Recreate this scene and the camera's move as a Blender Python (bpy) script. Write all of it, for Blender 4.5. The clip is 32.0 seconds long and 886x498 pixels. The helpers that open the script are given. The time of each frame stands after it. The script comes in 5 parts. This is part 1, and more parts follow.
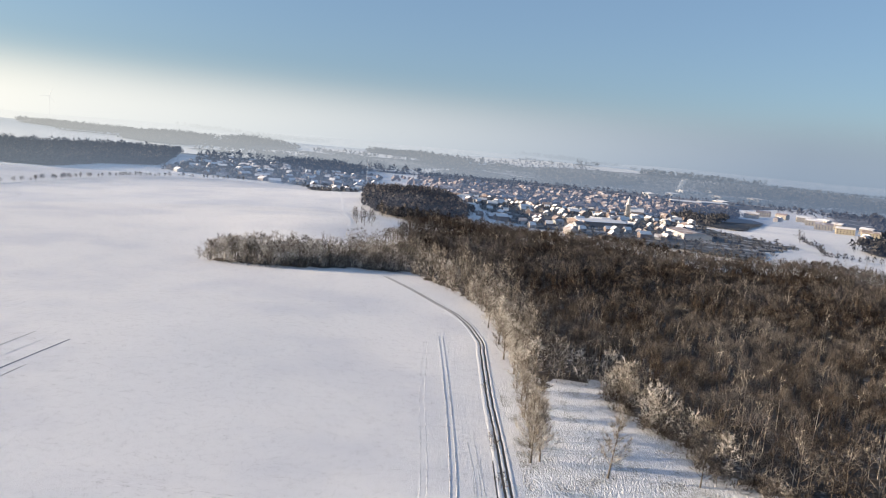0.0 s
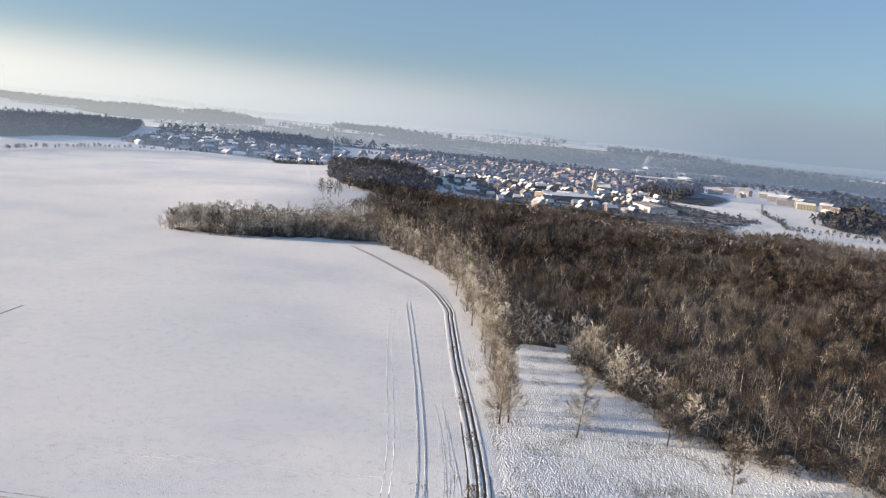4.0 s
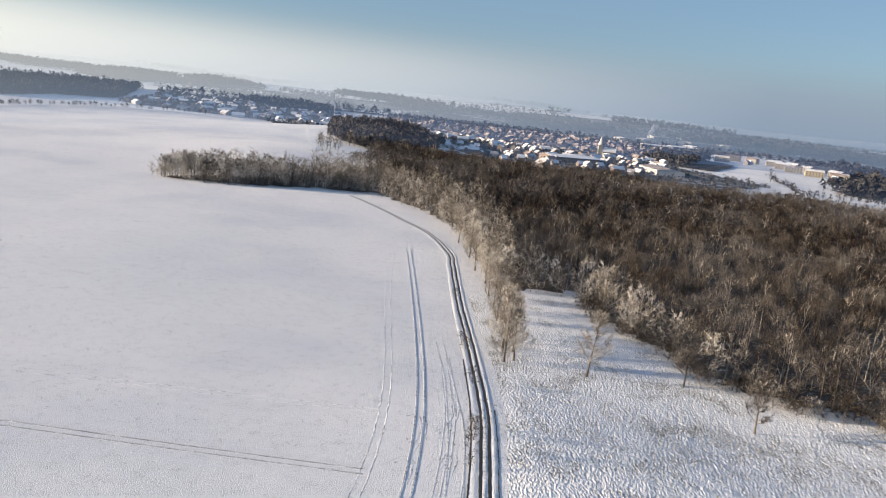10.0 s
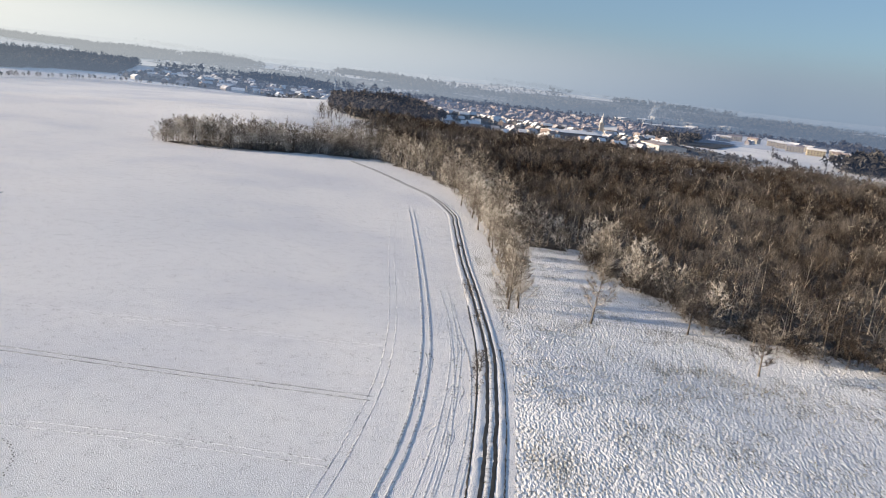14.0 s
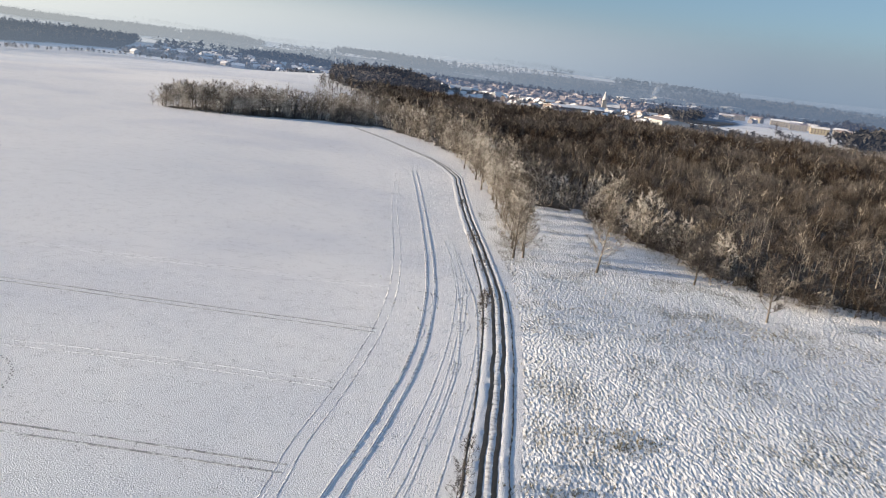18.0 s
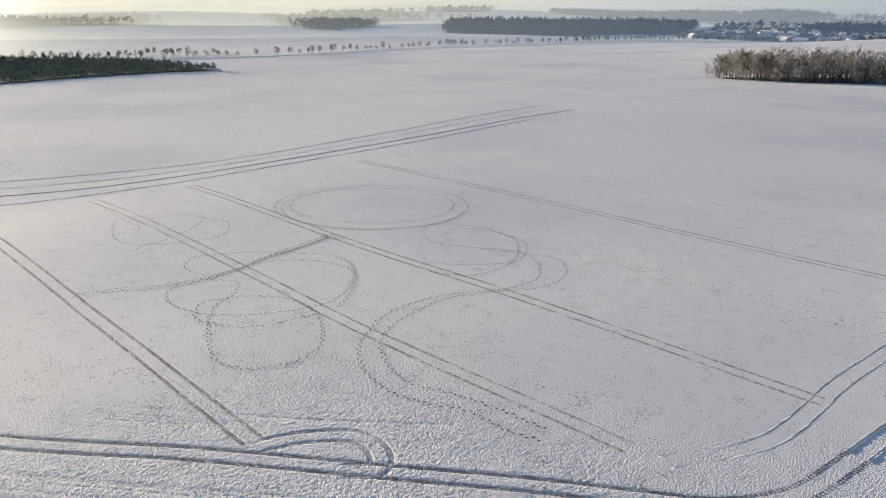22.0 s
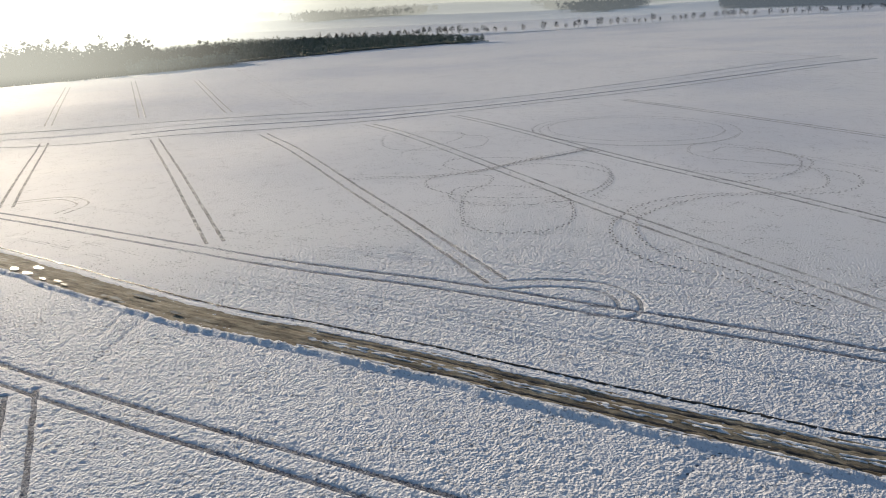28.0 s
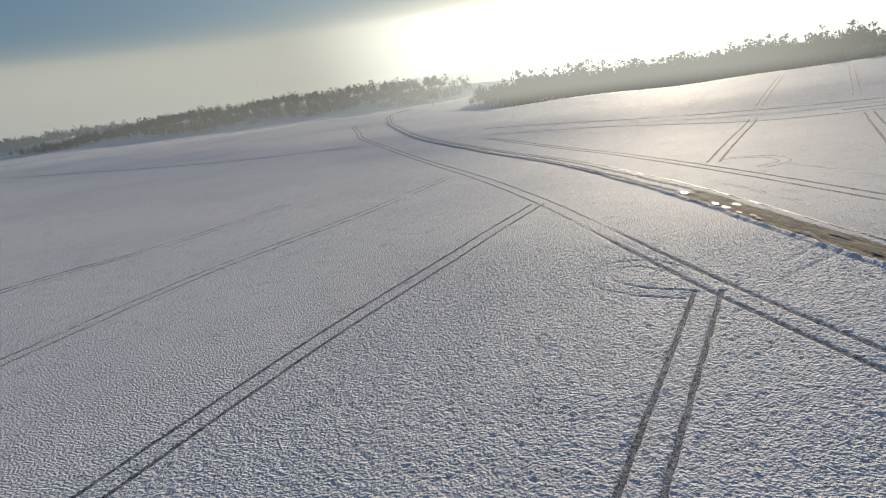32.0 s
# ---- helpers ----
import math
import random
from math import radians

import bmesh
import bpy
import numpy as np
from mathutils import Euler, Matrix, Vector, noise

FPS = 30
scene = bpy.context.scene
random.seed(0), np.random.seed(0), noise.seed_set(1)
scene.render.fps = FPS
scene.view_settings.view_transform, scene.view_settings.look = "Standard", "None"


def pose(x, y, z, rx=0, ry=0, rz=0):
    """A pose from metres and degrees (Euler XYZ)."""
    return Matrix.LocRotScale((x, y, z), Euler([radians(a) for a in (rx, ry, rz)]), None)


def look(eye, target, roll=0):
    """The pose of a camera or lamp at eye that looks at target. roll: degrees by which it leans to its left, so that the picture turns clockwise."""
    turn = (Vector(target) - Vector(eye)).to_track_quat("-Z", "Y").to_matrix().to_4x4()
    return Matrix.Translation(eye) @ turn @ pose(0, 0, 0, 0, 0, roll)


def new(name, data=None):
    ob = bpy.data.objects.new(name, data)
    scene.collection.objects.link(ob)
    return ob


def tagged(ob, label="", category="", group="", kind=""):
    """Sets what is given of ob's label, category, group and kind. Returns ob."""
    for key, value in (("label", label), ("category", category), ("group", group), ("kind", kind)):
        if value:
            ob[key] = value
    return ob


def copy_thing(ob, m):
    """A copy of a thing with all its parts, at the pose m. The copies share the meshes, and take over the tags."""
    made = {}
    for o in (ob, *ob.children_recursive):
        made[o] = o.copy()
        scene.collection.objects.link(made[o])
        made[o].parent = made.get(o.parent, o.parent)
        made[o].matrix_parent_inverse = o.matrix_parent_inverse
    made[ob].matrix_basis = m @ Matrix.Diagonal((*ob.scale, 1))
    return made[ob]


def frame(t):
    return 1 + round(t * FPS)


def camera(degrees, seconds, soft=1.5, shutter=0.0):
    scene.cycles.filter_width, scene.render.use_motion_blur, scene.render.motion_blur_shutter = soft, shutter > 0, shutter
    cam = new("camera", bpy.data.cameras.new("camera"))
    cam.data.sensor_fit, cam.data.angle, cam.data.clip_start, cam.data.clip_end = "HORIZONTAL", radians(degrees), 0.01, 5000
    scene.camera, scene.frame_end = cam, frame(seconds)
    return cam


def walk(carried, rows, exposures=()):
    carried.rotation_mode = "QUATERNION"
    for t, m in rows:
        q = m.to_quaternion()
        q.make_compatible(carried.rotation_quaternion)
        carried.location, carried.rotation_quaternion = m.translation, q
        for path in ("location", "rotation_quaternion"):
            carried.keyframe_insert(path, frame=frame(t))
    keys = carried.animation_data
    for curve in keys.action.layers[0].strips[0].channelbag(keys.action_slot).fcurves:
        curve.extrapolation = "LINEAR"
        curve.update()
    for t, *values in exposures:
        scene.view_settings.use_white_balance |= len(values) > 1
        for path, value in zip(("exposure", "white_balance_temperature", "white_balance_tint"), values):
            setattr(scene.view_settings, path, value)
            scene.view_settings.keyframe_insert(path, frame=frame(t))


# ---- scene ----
cam = camera(62.92, 32.0, soft=1.05)

# seconds, place, heading (counter-clockwise from +y), pitch, roll
PATH = [
    (0, -0.73, -15.30, 91.00, 2.78, -7.95, 5.12),
    (0.5, -0.52, -14.87, 90.87, 2.07, -8.12, 5.31),
    (1, -0.22, -14.46, 90.73, 1.78, -8.32, 5.35),
    (1.5, -0.17, -14.10, 90.42, 1.52, -8.51, 5.31),
    (2, -0.20, -13.75, 89.82, 0.99, -8.69, 5.31),
    (2.5, -0.15, -13.42, 88.88, 0.70, -8.88, 5.40),
    (3, -0.31, -13.04, 87.61, 0.44, -9.05, 5.46),
    (3.5, -0.51, -12.48, 86.19, 0.19, -9.25, 5.50),
    (5.5, 0.20, -9.00, 80.37, -0.18, -9.95, 5.73),
    (6, 0.31, -7.56, 78.75, -0.13, -10.14, 5.79),
    (6.5, 0.18, -5.71, 77.21, -0.14, -10.32, 5.83),
    (7, 0.04, -3.77, 75.93, -0.17, -10.49, 5.88),
    (7.5, 0.08, -1.97, 74.89, -0.23, -10.68, 5.92),
    (8, 0.50, -0.49, 74.00, -0.14, -10.87, 6.01),
    (8.5, 0.78, 0.68, 73.00, -0.04, -11.05, 5.99),
    (9, 0.98, 1.34, 71.73, 0.00, -11.25, 6.09),
    (9.5, 0.99, 1.50, 70.33, 0.04, -11.43, 6.19),
    (10, 0.69, 1.38, 68.92, -0.07, -11.62, 6.16),
    (10.5, 0.68, 0.94, 67.68, -0.15, -11.76, 6.20),
    (11, 0.99, 0.49, 66.47, -0.05, -11.94, 6.33),
    (11.5, 0.87, 0.40, 65.06, -0.02, -12.10, 6.38),
    (12, 0.37, 0.40, 63.66, -0.15, -12.25, 6.34),
    (12.5, 0.36, 0.11, 62.53, -0.21, -12.43, 6.42),
    (13, 0.69, -0.27, 61.33, -0.14, -12.64, 6.51),
    (13.5, 0.59, -0.37, 59.96, -0.15, -12.80, 6.60),
    (14, 0.14, -0.30, 58.51, -0.30, -12.92, 6.55),
    (14.5, 0.05, -0.38, 57.20, -0.34, -13.09, 6.67),
    (16.5, 0.14, -0.57, 52.16, -0.34, -13.72, 6.72),
    (17, 0.26, -0.39, 50.94, -0.35, -13.91, 6.82),
    (17.5, 0.21, -0.12, 49.61, -0.42, -14.07, 6.86),
    (18, 0.10, -0.07, 48.31, -0.45, -14.24, 6.87),
    (18.5, 0.09, -0.07, 47.06, -0.37, -14.44, 6.91),
    (19, 0.00, 0.00, 45.83, 1.12, -14.75, 6.63),
    (19.5, -0.37, -0.19, 44.69, 5.33, -15.37, 6.10),
    (20, -0.65, -0.60, 43.50, 14.21, -16.30, 4.87),
    (20.5, -0.86, -1.36, 42.26, 25.58, -17.14, 3.27),
    (21, -0.50, -1.50, 41.01, 35.10, -17.61, 1.78),
    (21.5, 0.16, -1.44, 39.83, 39.52, -17.81, 0.94),
    (22, 0.45, -1.46, 38.69, 41.69, -17.94, 0.52),
    (22.5, 0.75, -1.63, 37.56, 43.25, -18.05, 0.31),
    (23, 0.85, -1.76, 36.29, 44.20, -18.11, 0.15),
    (23.5, 1.03, -1.85, 35.19, 45.44, -18.18, -0.04),
    (24, 1.08, -1.80, 34.07, 46.80, -18.27, -0.19),
    (24.5, 1.04, -1.82, 32.87, 47.54, -18.33, -0.32),
    (25, 1.08, -1.74, 31.69, 48.44, -18.39, -0.44),
    (25.5, 1.30, -1.96, 30.49, 49.58, -18.43, -0.50),
    (27.5, 1.09, -2.14, 25.68, 56.16, -18.57, -1.43),
    (28, 1.30, -2.45, 24.76, 62.49, -18.43, -2.23),
    (28.5, 1.71, -2.66, 23.54, 71.01, -18.00, -3.60),
    (29, 2.04, -2.53, 22.49, 80.03, -17.27, -4.93),
    (29.5, 2.30, -2.41, 21.60, 87.28, -16.60, -5.95),
    (30, 2.64, -2.30, 20.83, 93.81, -15.93, -6.84),
    (30.5, 2.87, -2.35, 20.12, 99.01, -15.15, -7.15),
    (31, 2.69, -2.66, 19.46, 104.56, -14.46, -7.20),
    (31.5, 2.17, -3.26, 18.90, 109.58, -13.83, -8.21),
    (32, 1.57, -3.91, 18.51, 114.89, -13.33, -8.41),
]

def heading(x, y, z, turn, pitch, roll):
    return pose(x, y, z, 0, 0, turn) @ pose(0, 0, 0, 90 + pitch) @ pose(0, 0, 0, 0, 0, roll)


walk(cam, [(r[0], heading(*r[1:])) for r in PATH],
     exposures=[(0, 0.94, 7380, 10), (16, 0.84, 7350, 9), (18.5, 0.79, 7380, 8), (20.5, 0.60, 7450, 8), (25, 0.40, 7350, 8), (28, 0.19, 7150, 7), (30, -0.12, 7100, 7), (32, -0.32, 6950, 7)])

# ---- world, sun ----
SUN_TURN, SUN_UP = 96.0, 10.5
world = bpy.data.worlds.new("winter_sky")
scene.world = world
world.use_nodes = True
wt = world.node_tree
wt.nodes.clear()
sky = wt.nodes.new("ShaderNodeTexSky")
sky.sky_type = 'NISHITA'
sky.sun_disc = False
sky.sun_elevation = radians(SUN_UP)
sky.sun_rotation = radians(-SUN_TURN)
sky.altitude = 200
sky.air_density, sky.dust_density, sky.ozone_density = 1.0, 1.1, 3.5
bg = wt.nodes.new("ShaderNodeBackground")
bg.inputs[1].default_value = 0.078
wo = wt.nodes.new("ShaderNodeOutputWorld")
pale = wt.nodes.new("ShaderNodeMix")
pale.data_type = 'RGBA'
pale.inputs[0].default_value = 0.32
pale.inputs[7].default_value = (2.3, 3.8, 6.7, 1)
wt.links.new(sky.outputs[0], pale.inputs[6])
wt.links.new(pale.outputs[2], bg.inputs[0])
wt.links.new(bg.outputs[0], wo.inputs[0])

sun = new("sun", bpy.data.lights.new("sun", 'SUN'))
sun.data.energy, sun.data.angle, sun.data.color = 5.0, radians(0.6), (1.0, 0.87, 0.72)
_d = Vector((-math.sin(radians(SUN_TURN)) * math.cos(radians(SUN_UP)), math.cos(radians(SUN_TURN)) * math.cos(radians(SUN_UP)), math.sin(radians(SUN_UP))))
sun.matrix_world = look(_d * 500, (0, 0, 0))

# ---- terrain heights ----
KNOLLS = [(-50, 36, 0.8), (26, 89, 0), (24, 141, 0.3), (84, 173, -4.3), (45, 195, -2.2), (73, 197, -3.1), (62, 313, -3),
          (3, 335, 0), (-62, 463, 4), (-183, 464, 2.5), (-161, 264, 2), (-127, 56, 0.5), (-183, 40, -2), (-217, -3, -5),
          (-470, 286, 0), (-549, -252, -3), (-505, -330, -3), (-520, -520, -3), (-585, -360, -8), (-625, -500, -9), (-660, -640, -9), (-700, -330, -8), (-722, -492, -8), (-700, -650, -8), (-800, -720, 8), (-800, -950, 8), (-690, -900, -8), (-660, -1150, -8), (-800, -1200, 8), (-815, -580, 11), (-810, -460, 10), (-780, -350, 7), (-400, 0, -3), (-402, -90, -3), (-402, 60, -2.5), (-495, -90, -14), (-495, -20, -14), (-576, 898, 1), (-556, 1099, 0.5), (-470, 1235, 0), (-130, 660, 17), (500, 1100, 9), (600, 1250, 9), (264, 1310, 2), (-78, 950, 27), (-95, 1030, 20), (-58, 870, 19), (-110, 1140, 8), (10, 940, 1), (-300, 1250, 0),
          (-88, 664, 15.5), (-40, 684, 5), (-8, 742, 2), (35, 740, 1), (-60, 590, 7)]


def smooth(a, b, v):
    u = np.clip((v - a) / (b - a), 0, 1)
    return u * u * (3 - 2 * u)


def ground_z(x, y):
    """Height of the ground; takes numbers or arrays."""
    x, y = np.asarray(x, float), np.asarray(y, float)
    top = np.zeros_like(x)
    low = np.full_like(x, 1 / 250.0 ** 3)
    for a, b, c in KNOLLS:
        w = 1 / ((x - a) ** 2 + (y - b) ** 2 + 900) ** 1.5
        top, low = top + w * c, low + w
    r = np.hypot(x, y)
    roll = np.sin(x / 410 + 1.3) * np.cos(y / 530) + 0.6 * np.sin((x + y) / 270)
    far = smooth(1400, 4300, r)
    north = smooth(-0.3, 0.9, y / (r + 1.0))
    return top / low + far * (22 + 56 * north + 12 * roll) + smooth(700, 1500, r) * 3 * roll


# ---- mesh helpers ----
def np_mesh(name, verts, tris, mat):
    """A mesh from arrays of corners and triangles."""
    verts, tris = np.asarray(verts, np.float32), np.asarray(tris, np.int32)
    me = bpy.data.meshes.new(name)
    me.vertices.add(len(verts))
    me.vertices.foreach_set("co", verts.ravel())
    n = tris.shape[1]
    me.loops.add(tris.size)
    me.loops.foreach_set("vertex_index", tris.ravel())
    me.polygons.add(len(tris))
    me.polygons.foreach_set("loop_start", np.arange(0, tris.size, n, dtype=np.int32))
    me.update(calc_edges=True)
    me.materials.append(mat)
    return me


def soften(me):
    me.polygons.foreach_set("use_smooth", np.ones(len(me.polygons), bool))
    return me


def put(name, me, parent=None, label=""):
    ob = new(name, me)
    if parent:
        ob.parent = parent
    return tagged(ob, label)


def part(name, bm, mat, parent, label=""):
    me = bpy.data.meshes.new(name)
    bm.to_mesh(me)
    bm.free()
    me.materials.append(mat)
    return put(name, me, parent, label)


def bm_box(bm, x0, y0, z0, x1, y1, z1):
    vs = [bm.verts.new((x, y, z)) for z in (z0, z1) for x, y in ((x0, y0), (x1, y0), (x1, y1), (x0, y1))]
    for f in ((3, 2, 1, 0), (4, 5, 6, 7), (0, 1, 5, 4), (1, 2, 6, 5), (2, 3, 7, 6), (3, 0, 4, 7)):
        bm.faces.new([vs[i] for i in f])


def spline(points, step):
    """Points at even steps along a smooth line through the given ones, with the way across at each."""
    p = np.array([q[:2] for q in points], float)
    e = np.vstack([2 * p[0] - p[1], p, 2 * p[-1] - p[-2]])
    out = []
    for i in range(1, len(e) - 2):
        a, b, c, d = e[i - 1:i + 3]
        n = max(2, int(np.linalg.norm(c - b) / step * 2))
        t = np.linspace(0, 1, n, endpoint=False)[:, None]
        out.append(0.5 * (2 * b + (c - a) * t + (2 * a - 5 * b + 4 * c - d) * t ** 2 + (3 * b - a - 3 * c + d) * t ** 3))
    out = np.vstack(out + [p[-1:]])
    s = np.concatenate([[0], np.cumsum(np.linalg.norm(np.diff(out, axis=0), axis=1))])
    k = np.linspace(0, s[-1], max(3, int(s[-1] / step)))
    q = np.stack([np.interp(k, s, out[:, 0]), np.interp(k, s, out[:, 1])], 1)
    g = np.gradient(q, axis=0)
    g /= np.linalg.norm(g, axis=1)[:, None] + 1e-9
    return q, np.stack([g[:, 1], -g[:, 0]], 1)


def ribbon_mesh(name, points, profile, mat, step=1.0, rough=0.0, seed=0, wander=0.0, tread=0.0, sink=0.03):
    """A strip that lies on the ground along a line. profile: (way to the right, height) across it."""
    rng = np.random.default_rng(seed)
    q, n = spline(points, step)
    off = np.array([a for a, _ in profile])
    up = np.array([b for _, b in profile])
    m, k = len(q), len(profile)
    sway = np.convolve(rng.normal(0, 1, m + 8), np.ones(9) / 9, "valid")[:m] * wander * 3
    o = off[None, :] + sway[:, None] + rng.normal(0, rough, (m, k))
    X = q[:, 0, None] + n[:, 0, None] * o
    Y = q[:, 1, None] + n[:, 1, None] * o
    Z = ground_z(X, Y) - sink * close_by(X, Y) + up[None, :] * (1 + rng.normal(0, 0.25 if rough else 0, (m, k)))
    if tread:
        Z[::2, 1:-1] -= tread
    v = np.stack([X, Y, Z], -1).reshape(-1, 3)
    i = (np.arange(m - 1)[:, None] * k + np.arange(k - 1)[None, :]).ravel()
    f = np.stack([i, i + 1, i + k + 1, i + k], 1)
    return soften(np_mesh(name, v, f, mat))


# ---- materials ----
def material(name):
    m = bpy.data.materials.new(name)
    m.use_nodes = True
    nt = m.node_tree
    bsdf = next(n for n in nt.nodes if n.type == 'BSDF_PRINCIPLED')
    return m, nt, bsdf


def link(nt, a, b):
    nt.links.new(a, b)


def node(nt, kind, **inputs):
    n = nt.nodes.new(kind)
    for key, value in inputs.items():
        n.inputs[key.replace("_", " ")].default_value = value
    return n


def noise_tex(nt, coord, scale, detail=4.0, rough=0.55):
    n = node(nt, "ShaderNodeTexNoise", Scale=scale, Detail=detail, Roughness=rough)
    link(nt, coord, n.inputs["Vector"])
    return n.outputs["Fac"]


def ramp(nt, fac, stops):
    r = nt.nodes.new("ShaderNodeValToRGB")
    els = r.color_ramp.elements
    while len(els) < len(stops):
        els.new(0.5)
    for e, (p, c) in zip(els, stops):
        e.position, e.color = p, (*c, 1) if len(c) == 3 else c
    link(nt, fac, r.inputs[0])
    return r.outputs[0]


def mixed(nt, fac, a, b):
    m = nt.nodes.new("ShaderNodeMix")
    m.data_type = 'RGBA'
    for src, dst in ((fac, m.inputs[0]), (a, m.inputs[6]), (b, m.inputs[7])):
        if isinstance(src, (tuple, float, int)):
            dst.default_value = (*src, 1) if isinstance(src, tuple) else src
        else:
            link(nt, src, dst)
    return m.outputs[2]


def maths(nt, op, a, b):
    m = nt.nodes.new("ShaderNodeMath")
    m.operation = op
    for src, dst in ((a, m.inputs[0]), (b, m.inputs[1])):
        if isinstance(src, (float, int)):
            dst.default_value = src
        else:
            link(nt, src, dst)
    return m.outputs[0]


def bumped(nt, bsdf, height, strength, distance):
    b = nt.nodes.new("ShaderNodeBump")
    b.inputs["Strength"].default_value = strength
    b.inputs["Distance"].default_value = distance
    link(nt, height, b.inputs["Height"])
    link(nt, b.outputs[0], bsdf.inputs["Normal"])


def world_coord(nt, scale=(1, 1, 1), turn=0.0):
    g = nt.nodes.new("ShaderNodeNewGeometry")
    mp = nt.nodes.new("ShaderNodeMapping")
    mp.inputs["Scale"].default_value = scale
    mp.inputs["Rotation"].default_value = (0, 0, radians(turn))
    link(nt, g.outputs["Position"], mp.inputs["Vector"])
    return mp.outputs[0]


SNOW = (0.80, 0.79, 0.80)


def field_snow(name, clod, strength, soil, soil_cut, turn=0.0, stretch=1.0, dist=0.12, patchy=0.0, bare=None, size=1.7):
    """Thin snow on ploughed ground: clods of one size, soil showing in the hollows, wide drifts; bare darkens steep
    faces in place of shade.
    """
    m, nt, bsdf = material(name)
    c = world_coord(nt, (1, stretch, 1), turn)
    plain = world_coord(nt)
    big = noise_tex(nt, plain, 0.012, 3)
    mid = noise_tex(nt, c, 0.35, 3)
    fine = noise_tex(nt, c, clod, 5, 0.65)
    grain = noise_tex(nt, c, clod * 4.2, 3, 0.6)
    deep = maths(nt, 'ADD', maths(nt, 'MULTIPLY', fine, 0.75), maths(nt, 'MULTIPLY', mid, 0.25))
    if patchy:
        spread = noise_tex(nt, plain, 0.07, 3)
        deep = maths(nt, 'ADD', deep, maths(nt, 'MULTIPLY', maths(nt, 'SUBTRACT', spread, 0.55), patchy))
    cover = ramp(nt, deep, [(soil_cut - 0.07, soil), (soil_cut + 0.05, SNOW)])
    # steep faces take the soil tone, painting the shade between clods
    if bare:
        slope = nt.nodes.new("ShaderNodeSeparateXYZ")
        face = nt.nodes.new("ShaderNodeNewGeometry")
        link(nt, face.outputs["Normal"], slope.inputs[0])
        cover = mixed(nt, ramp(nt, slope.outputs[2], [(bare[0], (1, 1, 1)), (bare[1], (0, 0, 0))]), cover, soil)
    tone = ramp(nt, big, [(0.36, (0.70, 0.71, 0.75)), (0.52, (0.82, 0.815, 0.82)), (0.7, (0.86, 0.85, 0.85))])
    mul = nt.nodes.new("ShaderNodeMix")
    mul.data_type, mul.blend_type = 'RGBA', 'MULTIPLY'
    mul.inputs[0].default_value = 1.0
    link(nt, cover, mul.inputs[6])
    link(nt, tone, mul.inputs[7])
    bright = nt.nodes.new("ShaderNodeBrightContrast")
    bright.inputs["Bright"].default_value = 0.12
    link(nt, mul.outputs[2], bright.inputs["Color"])
    link(nt, bright.outputs[0], bsdf.inputs["Base Color"])
    bsdf.inputs["Roughness"].default_value = 0.75
    bsdf.inputs["Specular IOR Level"].default_value = 0.2
    hump = noise_tex(nt, c, clod * size, 1.5, 0.4)
    h = maths(nt, 'ADD', maths(nt, 'MULTIPLY', hump, 1.0), maths(nt, 'MULTIPLY', grain, 0.05))
    h = maths(nt, 'ADD', h, maths(nt, 'MULTIPLY', mid, 0.5))
    bumped(nt, bsdf, h, strength, dist)
    return m


def plain_mat(name, stops, scale=1.0, rough=0.8, bump=0.2, dist=0.05, metallic=0.0, random=0.0):
    m, nt, bsdf = material(name)
    c = world_coord(nt)
    n = maths(nt, 'ADD', maths(nt, 'MULTIPLY', noise_tex(nt, c, scale, 5), 0.65), maths(nt, 'MULTIPLY', noise_tex(nt, c, scale * 0.13, 2), 0.35))
    if random:
        oi = nt.nodes.new("ShaderNodeObjectInfo")
        n = maths(nt, 'ADD', n, maths(nt, 'MULTIPLY', maths(nt, 'SUBTRACT', oi.outputs["Random"], 0.5), random))
    link(nt, ramp(nt, n, stops), bsdf.inputs["Base Color"])
    bsdf.inputs["Roughness"].default_value = rough
    bsdf.inputs["Metallic"].default_value = metallic
    bsdf.inputs["Specular IOR Level"].default_value = 0.3
    if bump:
        bumped(nt, bsdf, noise_tex(nt, c, scale * 3, 4), bump, dist)
    return m


def islands(name, stops, rough=0.9, rime=None):
    """A colour that differs from piece to piece of a joined mesh."""
    m, nt, bsdf = material(name)
    g = nt.nodes.new("ShaderNodeNewGeometry")
    oi = nt.nodes.new("ShaderNodeObjectInfo")
    mp = ramp(nt, noise_tex(nt, g.outputs["Position"], 0.13, 3), [(0.33, (0, 0, 0)), (0.67, (1, 1, 1))])
    n = maths(nt, 'ADD', maths(nt, 'MULTIPLY', g.outputs["Random Per Island"], 0.35), maths(nt, 'MULTIPLY', mp, 0.65))
    n = maths(nt, 'ADD', n, maths(nt, 'MULTIPLY', maths(nt, 'SUBTRACT', oi.outputs["Random"], 0.5), 0.3))
    tint = ramp(nt, n, stops)
    if rime:
        tint = mixed(nt, ramp(nt, noise_tex(nt, g.outputs["Position"], 0.022, 4, 0.6), [(0.43, (0, 0, 0)), (0.66, (0.62, 0.62, 0.62))]), tint, rime)
    link(nt, tint, bsdf.inputs["Base Color"])
    bsdf.inputs["Roughness"].default_value = rough
    bsdf.inputs["Specular IOR Level"].default_value = 0.1
    return m


